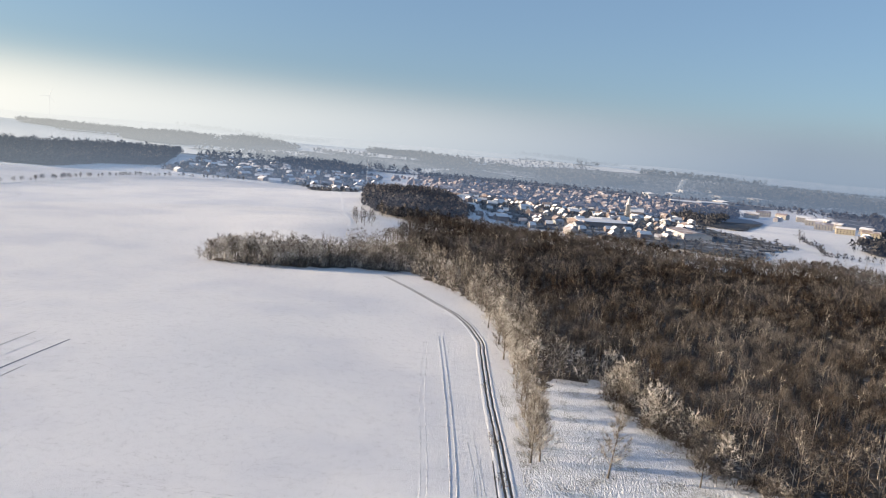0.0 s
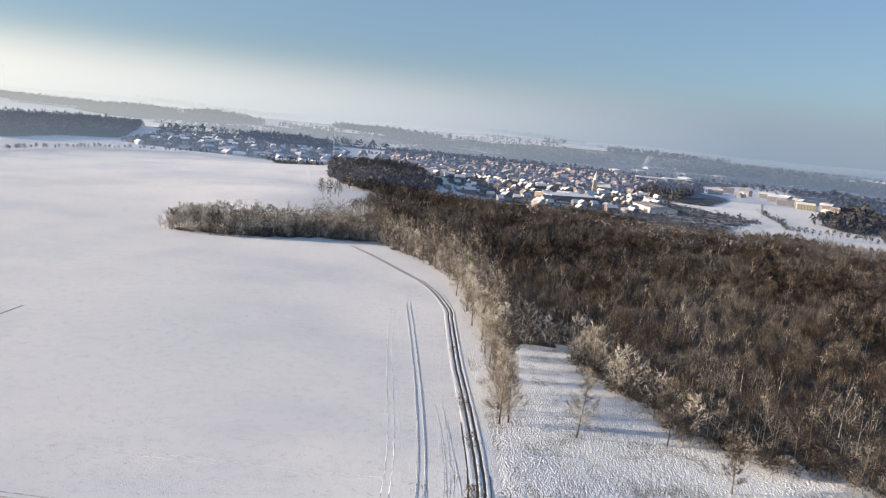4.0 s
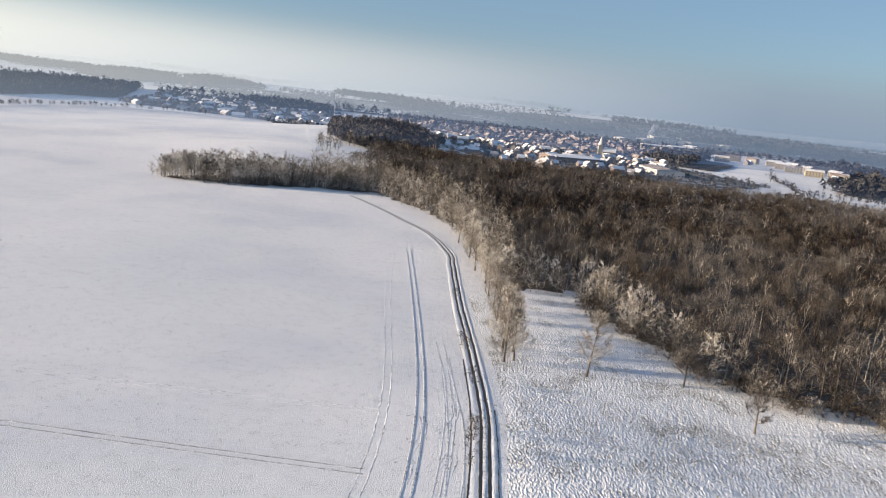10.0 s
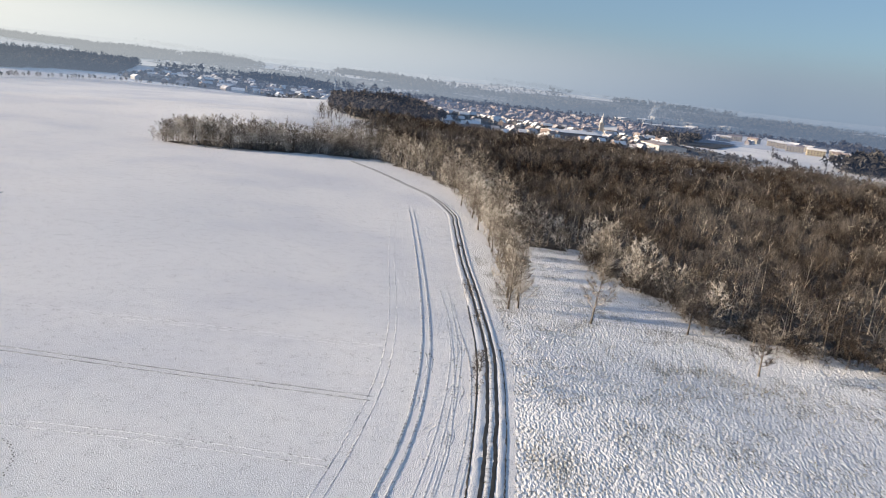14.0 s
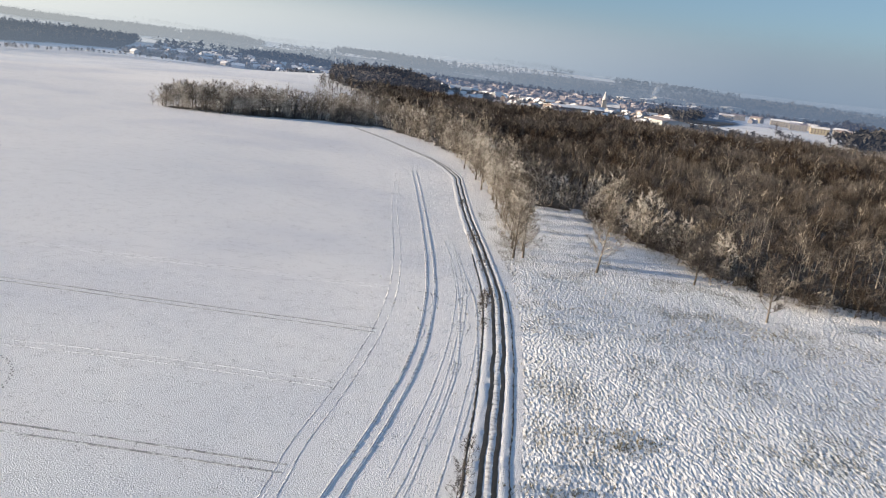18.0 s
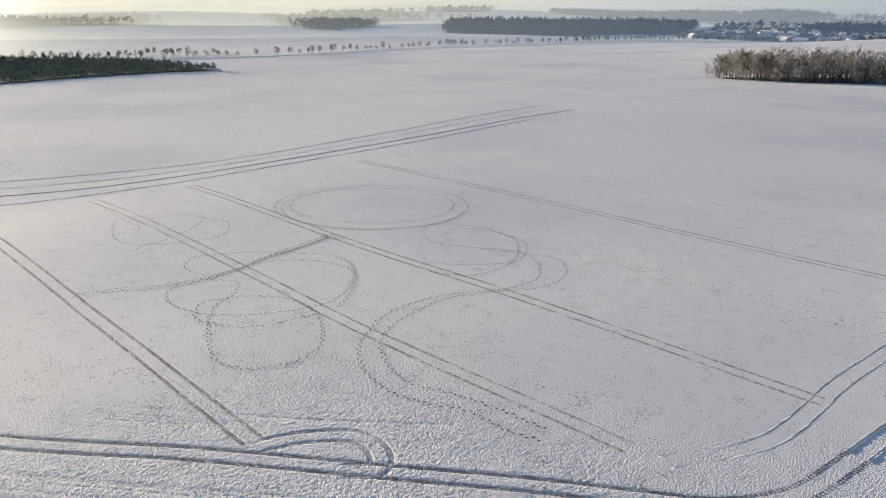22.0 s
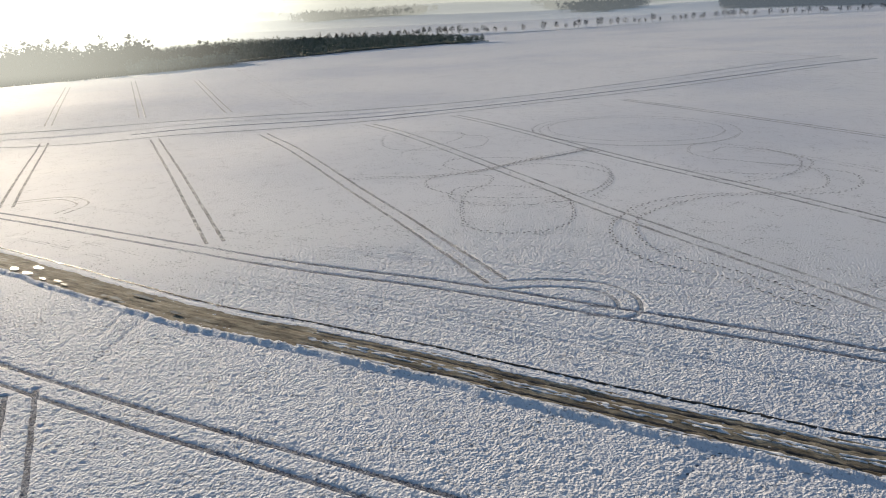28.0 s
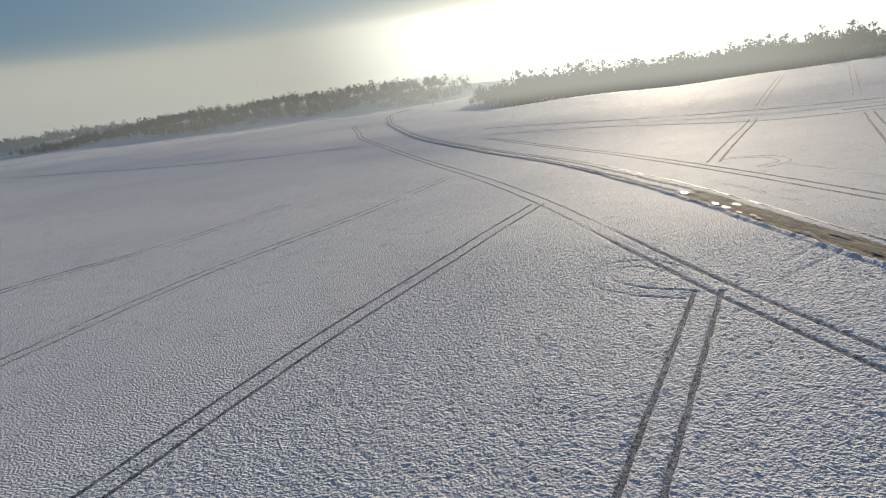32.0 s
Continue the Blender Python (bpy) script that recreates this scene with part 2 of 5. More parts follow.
M_FIELD = field_snow("field_snow", 3.4, 1.0, (0.17, 0.16, 0.16), 0.395, dist=0.125)
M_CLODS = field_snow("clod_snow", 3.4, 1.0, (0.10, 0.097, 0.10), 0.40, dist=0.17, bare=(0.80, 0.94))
M_MEADOW = field_snow("meadow_snow", 2.4, 1.0, (0.20, 0.185, 0.15), 0.42, turn=-35, stretch=0.5, dist=0.42, patchy=0.4, size=0.85)
M_DRIFT = plain_mat("drift_snow", [(0.3, (0.70, 0.70, 0.73)), (0.7, (0.84, 0.83, 0.83))], 1.5, 0.7, 0.5, 0.12)
M_RUT = plain_mat("pressed_snow", [(0.40, (0.23, 0.23, 0.24)), (0.52, (0.45, 0.445, 0.45)), (0.63, (0.74, 0.735, 0.74))], 2.0, 0.7, 0.8, 0.12)
# tramlines: wet soil and snow, with the ruts' blue shade put into the colour
M_TRAM = plain_mat("tramline_snow_shade", [(0.40, (0.08, 0.09, 0.12)), (0.55, (0.25, 0.27, 0.325)), (0.68, (0.55, 0.57, 0.61))], 4.5, 0.8, 0.9, 0.2)
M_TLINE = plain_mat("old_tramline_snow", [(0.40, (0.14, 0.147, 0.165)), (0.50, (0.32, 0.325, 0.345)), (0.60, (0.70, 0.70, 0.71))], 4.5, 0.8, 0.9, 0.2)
M_FAINT = field_snow("faint_track_snow", 2.6, 1.0, (0.20, 0.19, 0.19), 0.45, dist=0.15)
M_HEAD = plain_mat("rut_snow", [(0.36, (0.30, 0.29, 0.29)), (0.48, (0.66, 0.65, 0.66)), (0.6, (0.82, 0.81, 0.81))], 1.2, 0.7, 0.7, 0.12)
M_PRINT = plain_mat("trodden_snow", [(0.3, (0.07, 0.068, 0.07)), (0.7, (0.22, 0.215, 0.22))], 2.0, 0.8, 0.3)
M_MUD, _nt, _b = material("lane_mud")
_m = world_coord(_nt, (8.0, 1, 1), 31.5)
_m.node.vector_type = 'TEXTURE'
_n = maths(_nt, 'ADD', maths(_nt, 'MULTIPLY', noise_tex(_nt, _m, 3.2, 6, 0.7), 0.65), maths(_nt, 'MULTIPLY', noise_tex(_nt, world_coord(_nt), 0.35, 3), 0.35))
link(_nt, ramp(_nt, _n, [(0.38, (0.07, 0.054, 0.038)), (0.46, (0.20, 0.16, 0.11)), (0.56, (0.33, 0.28, 0.20)), (0.68, (0.55, 0.51, 0.45))]), _b.inputs["Base Color"])
_b.inputs["Roughness"].default_value = 0.85
_b.inputs["Specular IOR Level"].default_value = 0.15
bumped(_nt, _b, _n, 0.9, 0.2)
M_RUTMUD = plain_mat("rut_mud", [(0.3, (0.022, 0.018, 0.016)), (0.62, (0.062, 0.053, 0.044)), (0.85, (0.25, 0.235, 0.22))], 0.8, 0.5, 0.7, 0.12)
M_ICE = plain_mat("puddle_ice", [(0.3, (0.10, 0.09, 0.07)), (0.7, (0.24, 0.21, 0.16))], 1.5, 0.2, 0.05, 0.01)
next(n for n in M_ICE.node_tree.nodes if n.type == 'BSDF_PRINCIPLED').inputs["Specular IOR Level"].default_value = 1.0
M_FLOOR = plain_mat("forest_litter_snow", [(0.35, (0.05, 0.038, 0.03)), (0.55, (0.10, 0.085, 0.075)), (0.72, (0.45, 0.44, 0.46))], 0.5, 0.9, 0.8, 0.3)
M_SCRUB = plain_mat("scrub_and_garden", [(0.38, (0.045, 0.045, 0.045)), (0.52, (0.12, 0.115, 0.11)), (0.66, (0.50, 0.50, 0.52))], 0.05, 0.9, 0.5, 1.0)
M_BARK = islands("grey_bark", [(0.25, (0.065, 0.055, 0.047)), (0.75, (0.17, 0.15, 0.13))])
M_BROWN = islands("brown_twigs", [(0.22, (0.014, 0.0105, 0.0095)), (0.45, (0.036, 0.026, 0.020)), (0.66, (0.072, 0.053, 0.040)), (0.86, (0.125, 0.112, 0.10))], rime=(0.185, 0.172, 0.168))
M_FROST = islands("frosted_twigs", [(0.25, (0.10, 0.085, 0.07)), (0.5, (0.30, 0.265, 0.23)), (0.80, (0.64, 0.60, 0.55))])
# light frost, and the darker twigs that carry the forest edge's shade
M_SKIRT = islands("light_frost_and_shade_twigs", [(0.25, (0.035, 0.027, 0.022)), (0.5, (0.075, 0.06, 0.05)), (0.78, (0.25, 0.225, 0.20))])
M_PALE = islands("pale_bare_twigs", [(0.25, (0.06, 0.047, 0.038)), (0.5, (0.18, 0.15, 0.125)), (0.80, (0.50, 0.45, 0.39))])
M_DARKWOOD = islands("distant_wood", [(0.25, (0.030, 0.029, 0.030)), (0.75, (0.082, 0.078, 0.076))])
M_UNDER = plain_mat("wood_undergrowth", [(0.35, (0.03, 0.03, 0.032)), (0.55, (0.06, 0.058, 0.058)), (0.72, (0.22, 0.22, 0.23))], 0.06, 0.9, 0.4, 0.6)
M_THICKET = islands("thicket_twigs", [(0.25, (0.14, 0.155, 0.125)), (0.75, (0.29, 0.30, 0.25))])
M_GRASS = islands("dry_grass", [(0.25, (0.10, 0.09, 0.05)), (0.75, (0.26, 0.22, 0.14))])
M_CROP = plain_mat("plantation_grass", [(0.35, (0.045, 0.062, 0.042)), (0.65, (0.10, 0.118, 0.088))], 0.4, 0.9, 0.5, 0.1)
M_ROOF = plain_mat("snowy_roof", [(0.30, (0.26, 0.20, 0.18)), (0.5, (0.68, 0.67, 0.69)), (0.7, (0.80, 0.79, 0.81))], 0.12, 0.7, 0.2, random=0.5)
M_WALL = plain_mat("house_render", [(0.25, (0.22, 0.17, 0.15)), (0.45, (0.28, 0.265, 0.25)), (0.65, (0.36, 0.355, 0.35)), (0.8, (0.48, 0.48, 0.48))], 0.3, 0.85, 0.1, random=0.7)
M_YELLOW = plain_mat("yellow_render", [(0.3, (0.29, 0.25, 0.19)), (0.7, (0.37, 0.33, 0.26))], 0.3, 0.85, 0.1, random=0.2)
M_PANE = plain_mat("dark_pane", [(0.3, (0.02, 0.025, 0.03)), (0.7, (0.05, 0.055, 0.06))], 0.5, 0.15, 0)
M_BRICK = plain_mat("chimney_brick", [(0.3, (0.20, 0.10, 0.07)), (0.7, (0.34, 0.18, 0.13))], 2.0, 0.9, 0.3)
M_STEEL = plain_mat("galvanised_steel", [(0.3, (0.45, 0.46, 0.47)), (0.7, (0.62, 0.62, 0.63))], 1.0, 0.45, 0, metallic=0.6)


# ---- ground: one sheet, fine near the lane and coarse to the skyline ----
def axis(end, wide, close, cell, fine):
    """Coordinates with a fine stretch inside a medium one inside a coarse rest."""
    out = list(np.arange(close[0], close[1], fine)) + list(np.arange(wide[0], close[0], cell)) + list(np.arange(close[1], wide[1], cell))
    for start, way in ((wide[0], -1), (wide[1], 1)):
        v, d = start, cell
        while abs(v) < end:
            d *= 1.07
            v += d * way
            out.append(v)
    return np.unique(np.round(out, 3))


def lumps(x, y, cell, seed):
    """Smooth random heights from 0 to 1 on a lattice."""
    tab = np.random.default_rng(seed).random((256, 256))
    u, w = x / cell, y / cell
    i, j = np.floor(u).astype(int), np.floor(w).astype(int)
    fu, fw = u - i, w - j
    fu, fw = fu * fu * (3 - 2 * fu), fw * fw * (3 - 2 * fw)
    i, j = i % 256, j % 256
    i2, j2 = (i + 1) % 256, (j + 1) % 256
    return (tab[i, j] * (1 - fu) + tab[i2, j] * fu) * (1 - fw) + (tab[i, j2] * (1 - fu) + tab[i2, j2] * fu) * fw


def hummocks(x, y, cell, seed):
    """Gradient noise, about -0.7 to 0.7."""
    ang = np.random.default_rng(seed).random((256, 256)) * 2 * np.pi
    u, w = x / cell, y / cell
    i, j = np.floor(u).astype(int), np.floor(w).astype(int)
    fu, fw = u - i, w - j

    def corner(a, b):
        t = ang[(i + a) % 256, (j + b) % 256]
        return np.cos(t) * (fu - a) + np.sin(t) * (fw - b)

    su, sw = fu ** 3 * (fu * (6 * fu - 15) + 10), fw ** 3 * (fw * (6 * fw - 15) + 10)
    return (corner(0, 0) * (1 - su) + corner(1, 0) * su) * (1 - sw) + (corner(0, 1) * (1 - su) + corner(1, 1) * su) * sw


CLOSE_X, CLOSE_Y = (-80, -4), (-47, 61)


def close_by(x, y):
    return smooth(0, 16, np.minimum(np.minimum(x - CLOSE_X[0], CLOSE_X[1] - x), np.minimum(y - CLOSE_Y[0], CLOSE_Y[1] - y)))


gx, gy = axis(4600, (-230, 130), CLOSE_X, 3.0, 3.0), axis(4600, (-110, 480), CLOSE_Y, 3.0, 3.0)
GX, GY = np.meshgrid(gx, gy)
v = np.stack([GX, GY, ground_z(GX, GY) - 0.3 * close_by(GX, GY)], -1).reshape(-1, 3)
k, rws = len(gx), len(gy)
i = (np.arange(rws - 1)[:, None] * k + np.arange(k - 1)[None, :]).ravel()
ground = put("ground", soften(np_mesh("ground", v, np.stack([i, i + 1, i + k + 1, i + k], 1), M_FIELD)))
tagged(ground, "open farmland under thin wind-blown snow, rolling to the skyline", "field", kind="structure")


def inside(poly, x, y):
    """Which of the points lie within the outline."""
    p = np.array(poly, float)
    res = np.zeros(len(x), bool)
    for (x1, y1), (x2, y2) in zip(p, np.roll(p, -1, 0)):
        cut = ((y1 > y) != (y2 > y)) & (x < (x2 - x1) * (y - y1) / (y2 - y1 + 1e-12) + x1)
        res ^= cut
    return res


def edge_gap(poly, pts):
    """Way from each point to the outline."""
    p = np.array(poly, float)
    best = np.full(len(pts), 1e9)
    for a, b in zip(p, np.roll(p, -1, 0)):
        d = b - a
        t = np.clip(((pts - a) @ d) / (d @ d + 1e-9), 0, 1)
        best = np.minimum(best, np.linalg.norm(pts - a - t[:, None] * d, axis=1))
    return best


def patch_mesh(name, poly, cell, mat, lift, rough=0.0, seed=0):
    """A sheet over an outline that follows the ground."""
    p = np.array(poly, float)
    rng = np.random.default_rng(seed)
    ax, ay = np.arange(p[:, 0].min(), p[:, 0].max() + cell, cell), np.arange(p[:, 1].min(), p[:, 1].max() + cell, cell)
    X, Y = np.meshgrid(ax, ay)
    X = X + rng.uniform(-0.3, 0.3, X.shape) * cell
    Y = Y + rng.uniform(-0.3, 0.3, Y.shape) * cell
    keep = inside(poly, X.ravel(), Y.ravel()).reshape(X.shape)
    if rough:
        rough = rough * smooth(0, 5, edge_gap(poly, np.column_stack([X.ravel(), Y.ravel()]))).reshape(X.shape)
    Z = ground_z(X, Y) + lift + (rough * (0.6 * lumps(X + 0.7 * Y, (Y - 0.7 * X) / 1.6, 0.52, seed) * (0.35 + 1.1 * lumps(X, Y, 16.0, seed + 1)) + 0.4 * rng.random(X.shape)) if np.any(rough) else 0)
    k = len(ax)
    q = keep[:-1, :-1] & keep[1:, :-1] & keep[:-1, 1:] & keep[1:, 1:]
    r, c = np.nonzero(q)
    i = r * k + c
    f = np.stack([i, i + 1, i + k + 1, i + k], 1)
    used, inv = np.unique(f, return_inverse=True)
    return soften(np_mesh(name, np.stack([X, Y, Z], -1).reshape(-1, 3)[used], inv.reshape(f.shape), mat))


CLEARING = [(18, 192), (16, 215), (12, 262), (22, 300), (40, 312), (62, 313), (66, 252), (72, 238), (80, 196), (60, 186), (40, 196)]
clearing = put("clearing", patch_mesh("clearing", CLEARING, 0.6, M_MEADOW, 0.03, 0.1, 4))
tagged(clearing, "snowy grass clearing between the birches and the forest", "clearing", kind="structure")
MEADOW = [(10.5, 60), (13.5, 80), (16.2, 107), (18.8, 147), (19, 173), (18, 192), (40, 198), (60, 188), (80, 198), (92, 192), (118, 184), (128, 165), (150, 110), (150, 20), (40, 10), (3, 30), (3, 46)]
meadow = put("meadow", patch_mesh("meadow", MEADOW, 0.46, M_MEADOW, 0.05, 0.27, 5))
tagged(meadow, "rough tussocky meadow half covered with snow", "meadow", kind="structure")

FOREST = [(128, 166), (116, 186), (101, 186), (90, 194), (79, 203), (76, 222), (66, 238), (60, 250), (57, 268), (58, 284), (44, 283), (33, 279), (24, 285), (18, 330), (12, 372),
          (-2, 408), (-26, 442), (-48, 470), (-85, 466), (-127, 450), (-160, 449), (-184, 456), (-170, 484), (-120, 500), (-92, 545), (-70, 596), (-68, 650),
          (-54, 715), (-24, 770), (20, 765), (60, 742), (119, 722), (169, 692), (204, 626), (258, 640), (325, 664), (420, 560), (420, 150), (200, 120)]
floor_patch = put("forest_floor", patch_mesh("forest_floor", FOREST, 5.0, M_FLOOR, 0.12, 0.1, 6))
tagged(floor_patch, "forest floor of brown leaf litter with patches of snow", "forest floor", kind="structure")

# ---- the lane ----
LANE = [(-512, -252), (-495, -256), (-469, -249), (-420, -224), (-366, -194), (-257, -127), (-191, -77), (-147, -44), (-110, -22), (-93, -12.5), (-70.5, -1), (-59, 5.4), (-49.8, 11.8), (-41.6, 17.3),
        (-34.2, 22), (-27.8, 26.2), (-22.3, 30.2), (-17.3, 33.8), (-11, 40.5), (-3.5, 51), (3, 60.5), (8.5, 71), (10, 85), (11.6, 101), (13.6, 131),
        (14.2, 160), (12.9, 195), (9, 251), (6, 306), (4, 331), (-7, 372), (-26, 402), (-47, 432), (-60, 452)]
lane = tagged(new("farm_lane"), "muddy farm lane with wheel ruts between low snow banks", "lane", kind="structure")
S_LANE, N_LANE = LANE[:20], LANE[18:]
put("mud_bed", ribbon_mesh("mud_bed", LANE[9:20], [(-1.7, 0.03), (-1.0, 0.05), (-0.85, 0.02), (-0.6, 0.06), (0, 0.10), (0.6, 0.07), (0.85, 0.02), (1.05, 0.05), (1.7, 0.03)], M_MUD, 0.6, 0.06, 1), lane, "brown icy mud of the lane")
put("snow_verge", ribbon_mesh("snow_verge", LANE[:10], [(-2.2, 0.02), (-1.4, 0.06), (0, 0.09), (1.4, 0.06), (2.2, 0.02)], M_FIELD, 0.8, 0.06, 9), lane, "snow-covered crown of the lane")
for side in (-0.95, 0.95):
    put("wheel_rut", ribbon_mesh("wheel_rut", LANE[:10], [(side - 0.4, 0.08), (side - 0.2, 0.12), (side, 0.125), (side + 0.2, 0.12), (side + 0.4, 0.08)], M_TRAM, 0.7, 0.06, 10, 0.08), lane, "dark wet wheel rut")
put("snow_verge", ribbon_mesh("snow_verge", N_LANE, [(-2.9, 0.03), (-2.5, 0.13), (-2.0, 0.12), (-1.45, 0.08), (-1.3, 0.05), (0, 0.05), (1.3, 0.05), (1.45, 0.08), (1.7, 0.14), (2.1, 0.10), (2.5, 0.03)], M_FIELD, 0.8, 0.06, 2), lane, "snow-covered verge and crown of the lane")
for side in (-0.88, 0.88):
    put("wheel_rut", ribbon_mesh("wheel_rut", N_LANE, [(side - 0.34, 0.08), (side - 0.18, 0.095), (side, 0.1), (side + 0.18, 0.095), (side + 0.34, 0.08)], M_RUTMUD, 0.7, 0.0, 3, 0.09), lane, "dark wet wheel rut")
put("crown_strip", ribbon_mesh("crown_strip", N_LANE, [(-0.46, 0.07), (-0.2, 0.13), (0.2, 0.13), (0.46, 0.07)], M_HEAD, 0.7, 0.05, 8, 0.04), lane, "strip of dirty snow between the ruts")
put("snow_bank", ribbon_mesh("snow_bank", S_LANE, [(1.45, 0.03), (1.58, 0.13), (1.75, 0.22), (1.95, 0.17), (2.5, -0.08), (2.9, -0.2)], M_FIELD, 0.3, 0.025, 4, 0.1), lane, "low bank of ploughed snow")
put("snow_bank", ribbon_mesh("snow_bank", S_LANE, [(-2.4, -0.12), (-2.1, 0.04), (-1.8, 0.09), (-1.5, 0.02)], M_FIELD, 0.45, 0.03, 5, 0.1), lane, "low bank of ploughed snow")
# dark line beside the bank: its shadow put into a mud-coloured strip
put("field_edge", ribbon_mesh("field_edge", S_LANE, [(-2.72, -0.02), (-2.66, 0.05), (-2.56, 0.05), (-2.46, -0.02)], M_RUTMUD, 0.3, 0.035, 7, 0.03), lane, "thin dark strip at the field edge, painted for bank shadow")
put("field_edge", ribbon_mesh("field_edge", LANE[18:27], [(-3.2, 0.02), (-3.08, 0.10), (-2.95, 0.10), (-2.85, 0.04)], M_RUTMUD, 0.8, 0.07, 6), lane, "thin dark strip at the field edge, painted for bank shadow")

for side, wide, up, mat, text in ((-1.42, 0.16, 0.075, M_HEAD, "strip of icy snow along the lane"), (-0.1, 0.12, 0.118, M_HEAD, "dirty snow on the crown of the lane"), (0.25, 0.10, 0.112, M_HEAD, "dirty snow on the crown of the lane"),
                                  (1.3, 0.14, 0.07, M_HEAD, "strip of icy snow along the lane"), (-0.84, 0.24, 0.052, M_RUTMUD, "dark wet wheel rut"), (0.86, 0.22, 0.052, M_RUTMUD, "dark wet wheel rut")):
    put("lane_strip", ribbon_mesh("lane_strip", LANE[12:20], [(side - wide / 2 - 0.08, up - 0.05), (side - wide / 2, up), (side + wide / 2, up), (side + wide / 2 + 0.08, up - 0.05)], mat, 0.3, 0.05, 60 + int(side * 10), 0.04), lane, text)
put("field_edge", ribbon_mesh("field_edge", LANE[19:26], [(2.62, 0.02), (2.68, 0.09), (2.74, 0.09), (2.8, 0.02)], M_RUTMUD, 0.6, 0.06, 71, 0.05), lane, "thin dark strip at the meadow edge")

# ---- tractor tracks ----
PRESSED = []


def tractor_track(points, gauge=1.9, wide=0.34, mat=M_RUT, label="pair of tractor wheel tracks pressed into thin snow", lift=0.03, lip=0.035, seed=0, step=0.8, tread=0.0):
    t = tagged(new("tractor_track"), label, "wheel track", kind="structure")
    for s in (-gauge / 2, gauge / 2) if gauge else (0.0,):
        w = wide / 2
        put("wheel_mark", ribbon_mesh("wheel_mark", points, [(s - w - 0.12, lift - 0.05), (s - w, lift + lip), (s - w + 0.08, lift), (s + w - 0.08, lift), (s + w, lift + lip), (s + w + 0.12, lift - 0.05)],
                                      mat, step, 0.02, seed, 0.015, tread * 0.8, 0.11), t)
        PRESSED.append((points, s, w, 0.8 if mat in (M_HEAD, M_FAINT) else 1.35 if wide > 0.25 else 0.85 if wide > 0.15 else 0.7))
    return t


tractor_track([(-15, 330), (-9, 271), (-3.4, 208), (-0.6, 163), (-0.4, 133), (-1.7, 112.3), (-4.5, 92.4), (-7.6, 76.4), (-9.3, 67.5)],
              wide=0.30, mat=M_HEAD, lip=0.06, lift=0.035, step=0.5, tread=0.02, label="deep double wheel tracks along the field headland", seed=11)
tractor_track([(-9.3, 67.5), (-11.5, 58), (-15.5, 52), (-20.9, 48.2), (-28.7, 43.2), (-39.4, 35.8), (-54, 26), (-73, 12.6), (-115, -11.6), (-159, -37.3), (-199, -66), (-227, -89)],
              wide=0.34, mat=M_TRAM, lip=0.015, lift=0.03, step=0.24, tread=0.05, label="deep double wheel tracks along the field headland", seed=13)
tractor_track([(-21, 316), (-17, 253), (-10.7, 188), (-8.6, 154), (-9, 128.3), (-11.5, 102.2), (-14.4, 83), (-16.2, 65), (-22, 54)], wide=0.16, mat=M_FAINT, lip=0.004, lift=0.02, seed=12)
for n, (line, mat) in enumerate((([(-168, 39.6), (-103, 34.6), (-52, 30.8)], M_TLINE), ([(-160, 62.9), (-95.7, 58.1), (-62.2, 54.8), (-25.4, 54)], M_RUT),
                                 ([(-157, 84.5), (-97.6, 79.4), (-58.5, 78.2), (-14.8, 76.2)], M_RUT), ([(-151, 133), (-89, 129.4), (-50, 127.2), (-9.4, 125)], M_RUT),
                                 ([(-84, 101.5), (-43, 102), (-12.7, 100.3)], M_FAINT), ([(-92.5, 153.8), (-9.4, 152.7)], M_FAINT),
                                 ([(-184, 17.5), (-80.6, 11)], M_TLINE), ([(-210, -6.3), (-120.5, -11.4)], M_TLINE), ([(-203, -35.6), (-160.6, -36.5)], M_FAINT),
                                 ([(-378, 33), (-240, 21)], M_RUT), ([(-376, 5), (-245, -5)], M_RUT), ([(-355, 58), (-224, 44)], M_RUT), ([(-373, -21), (-249, -28)], M_FAINT),
                                 ([(-420, 91), (-210, 65)], M_FAINT), ([(-353, 295), (-245, 277), (-171, 253)], M_FAINT))):
    tractor_track(line, mat=mat, wide=0.27, label="pair of tramlines pressed across the snowy field", seed=20 + n)
for n, line in enumerate(([(-178, 264), (-180, 161), (-183, 100), (-205, 48), (-228, 16), (-245, -45), (-266, -103)], [(-169, 256), (-174, 155), (-177, 90), (-196, 46), (-214, 16), (-234, -45)],
                          [(-160, 258), (-167, 150), (-171, 82), (-187, 44), (-203, 14)], [(-157, 226), (-162, 132), (-164, 78), (-176, 42), (-190, 16), (-225, -42), (-237, -92)])):
    tractor_track(line, gauge=0, wide=(0.4, 0.3, 0.5, 0.35)[n], mat=M_TRAM if n == 2 else M_FAINT if n == 1 else M_RUT, lip=0.02, label="band of wheel tracks crossing the middle of the field", lift=0.05, seed=40 + n)
tractor_track([(-50.6, 31.1), (-48.5, 34.8), (-45.4, 37.7), (-42.3, 37.7), (-40.1, 35.7), (-42, 33.5)], wide=0.26, lip=0.01, lift=0.02, label="tight turning loop of tractor tracks", seed=50)
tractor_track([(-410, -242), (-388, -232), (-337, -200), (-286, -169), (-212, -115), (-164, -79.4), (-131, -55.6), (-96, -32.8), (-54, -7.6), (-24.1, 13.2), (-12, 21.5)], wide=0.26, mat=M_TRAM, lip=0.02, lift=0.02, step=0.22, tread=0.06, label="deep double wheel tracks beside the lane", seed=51)
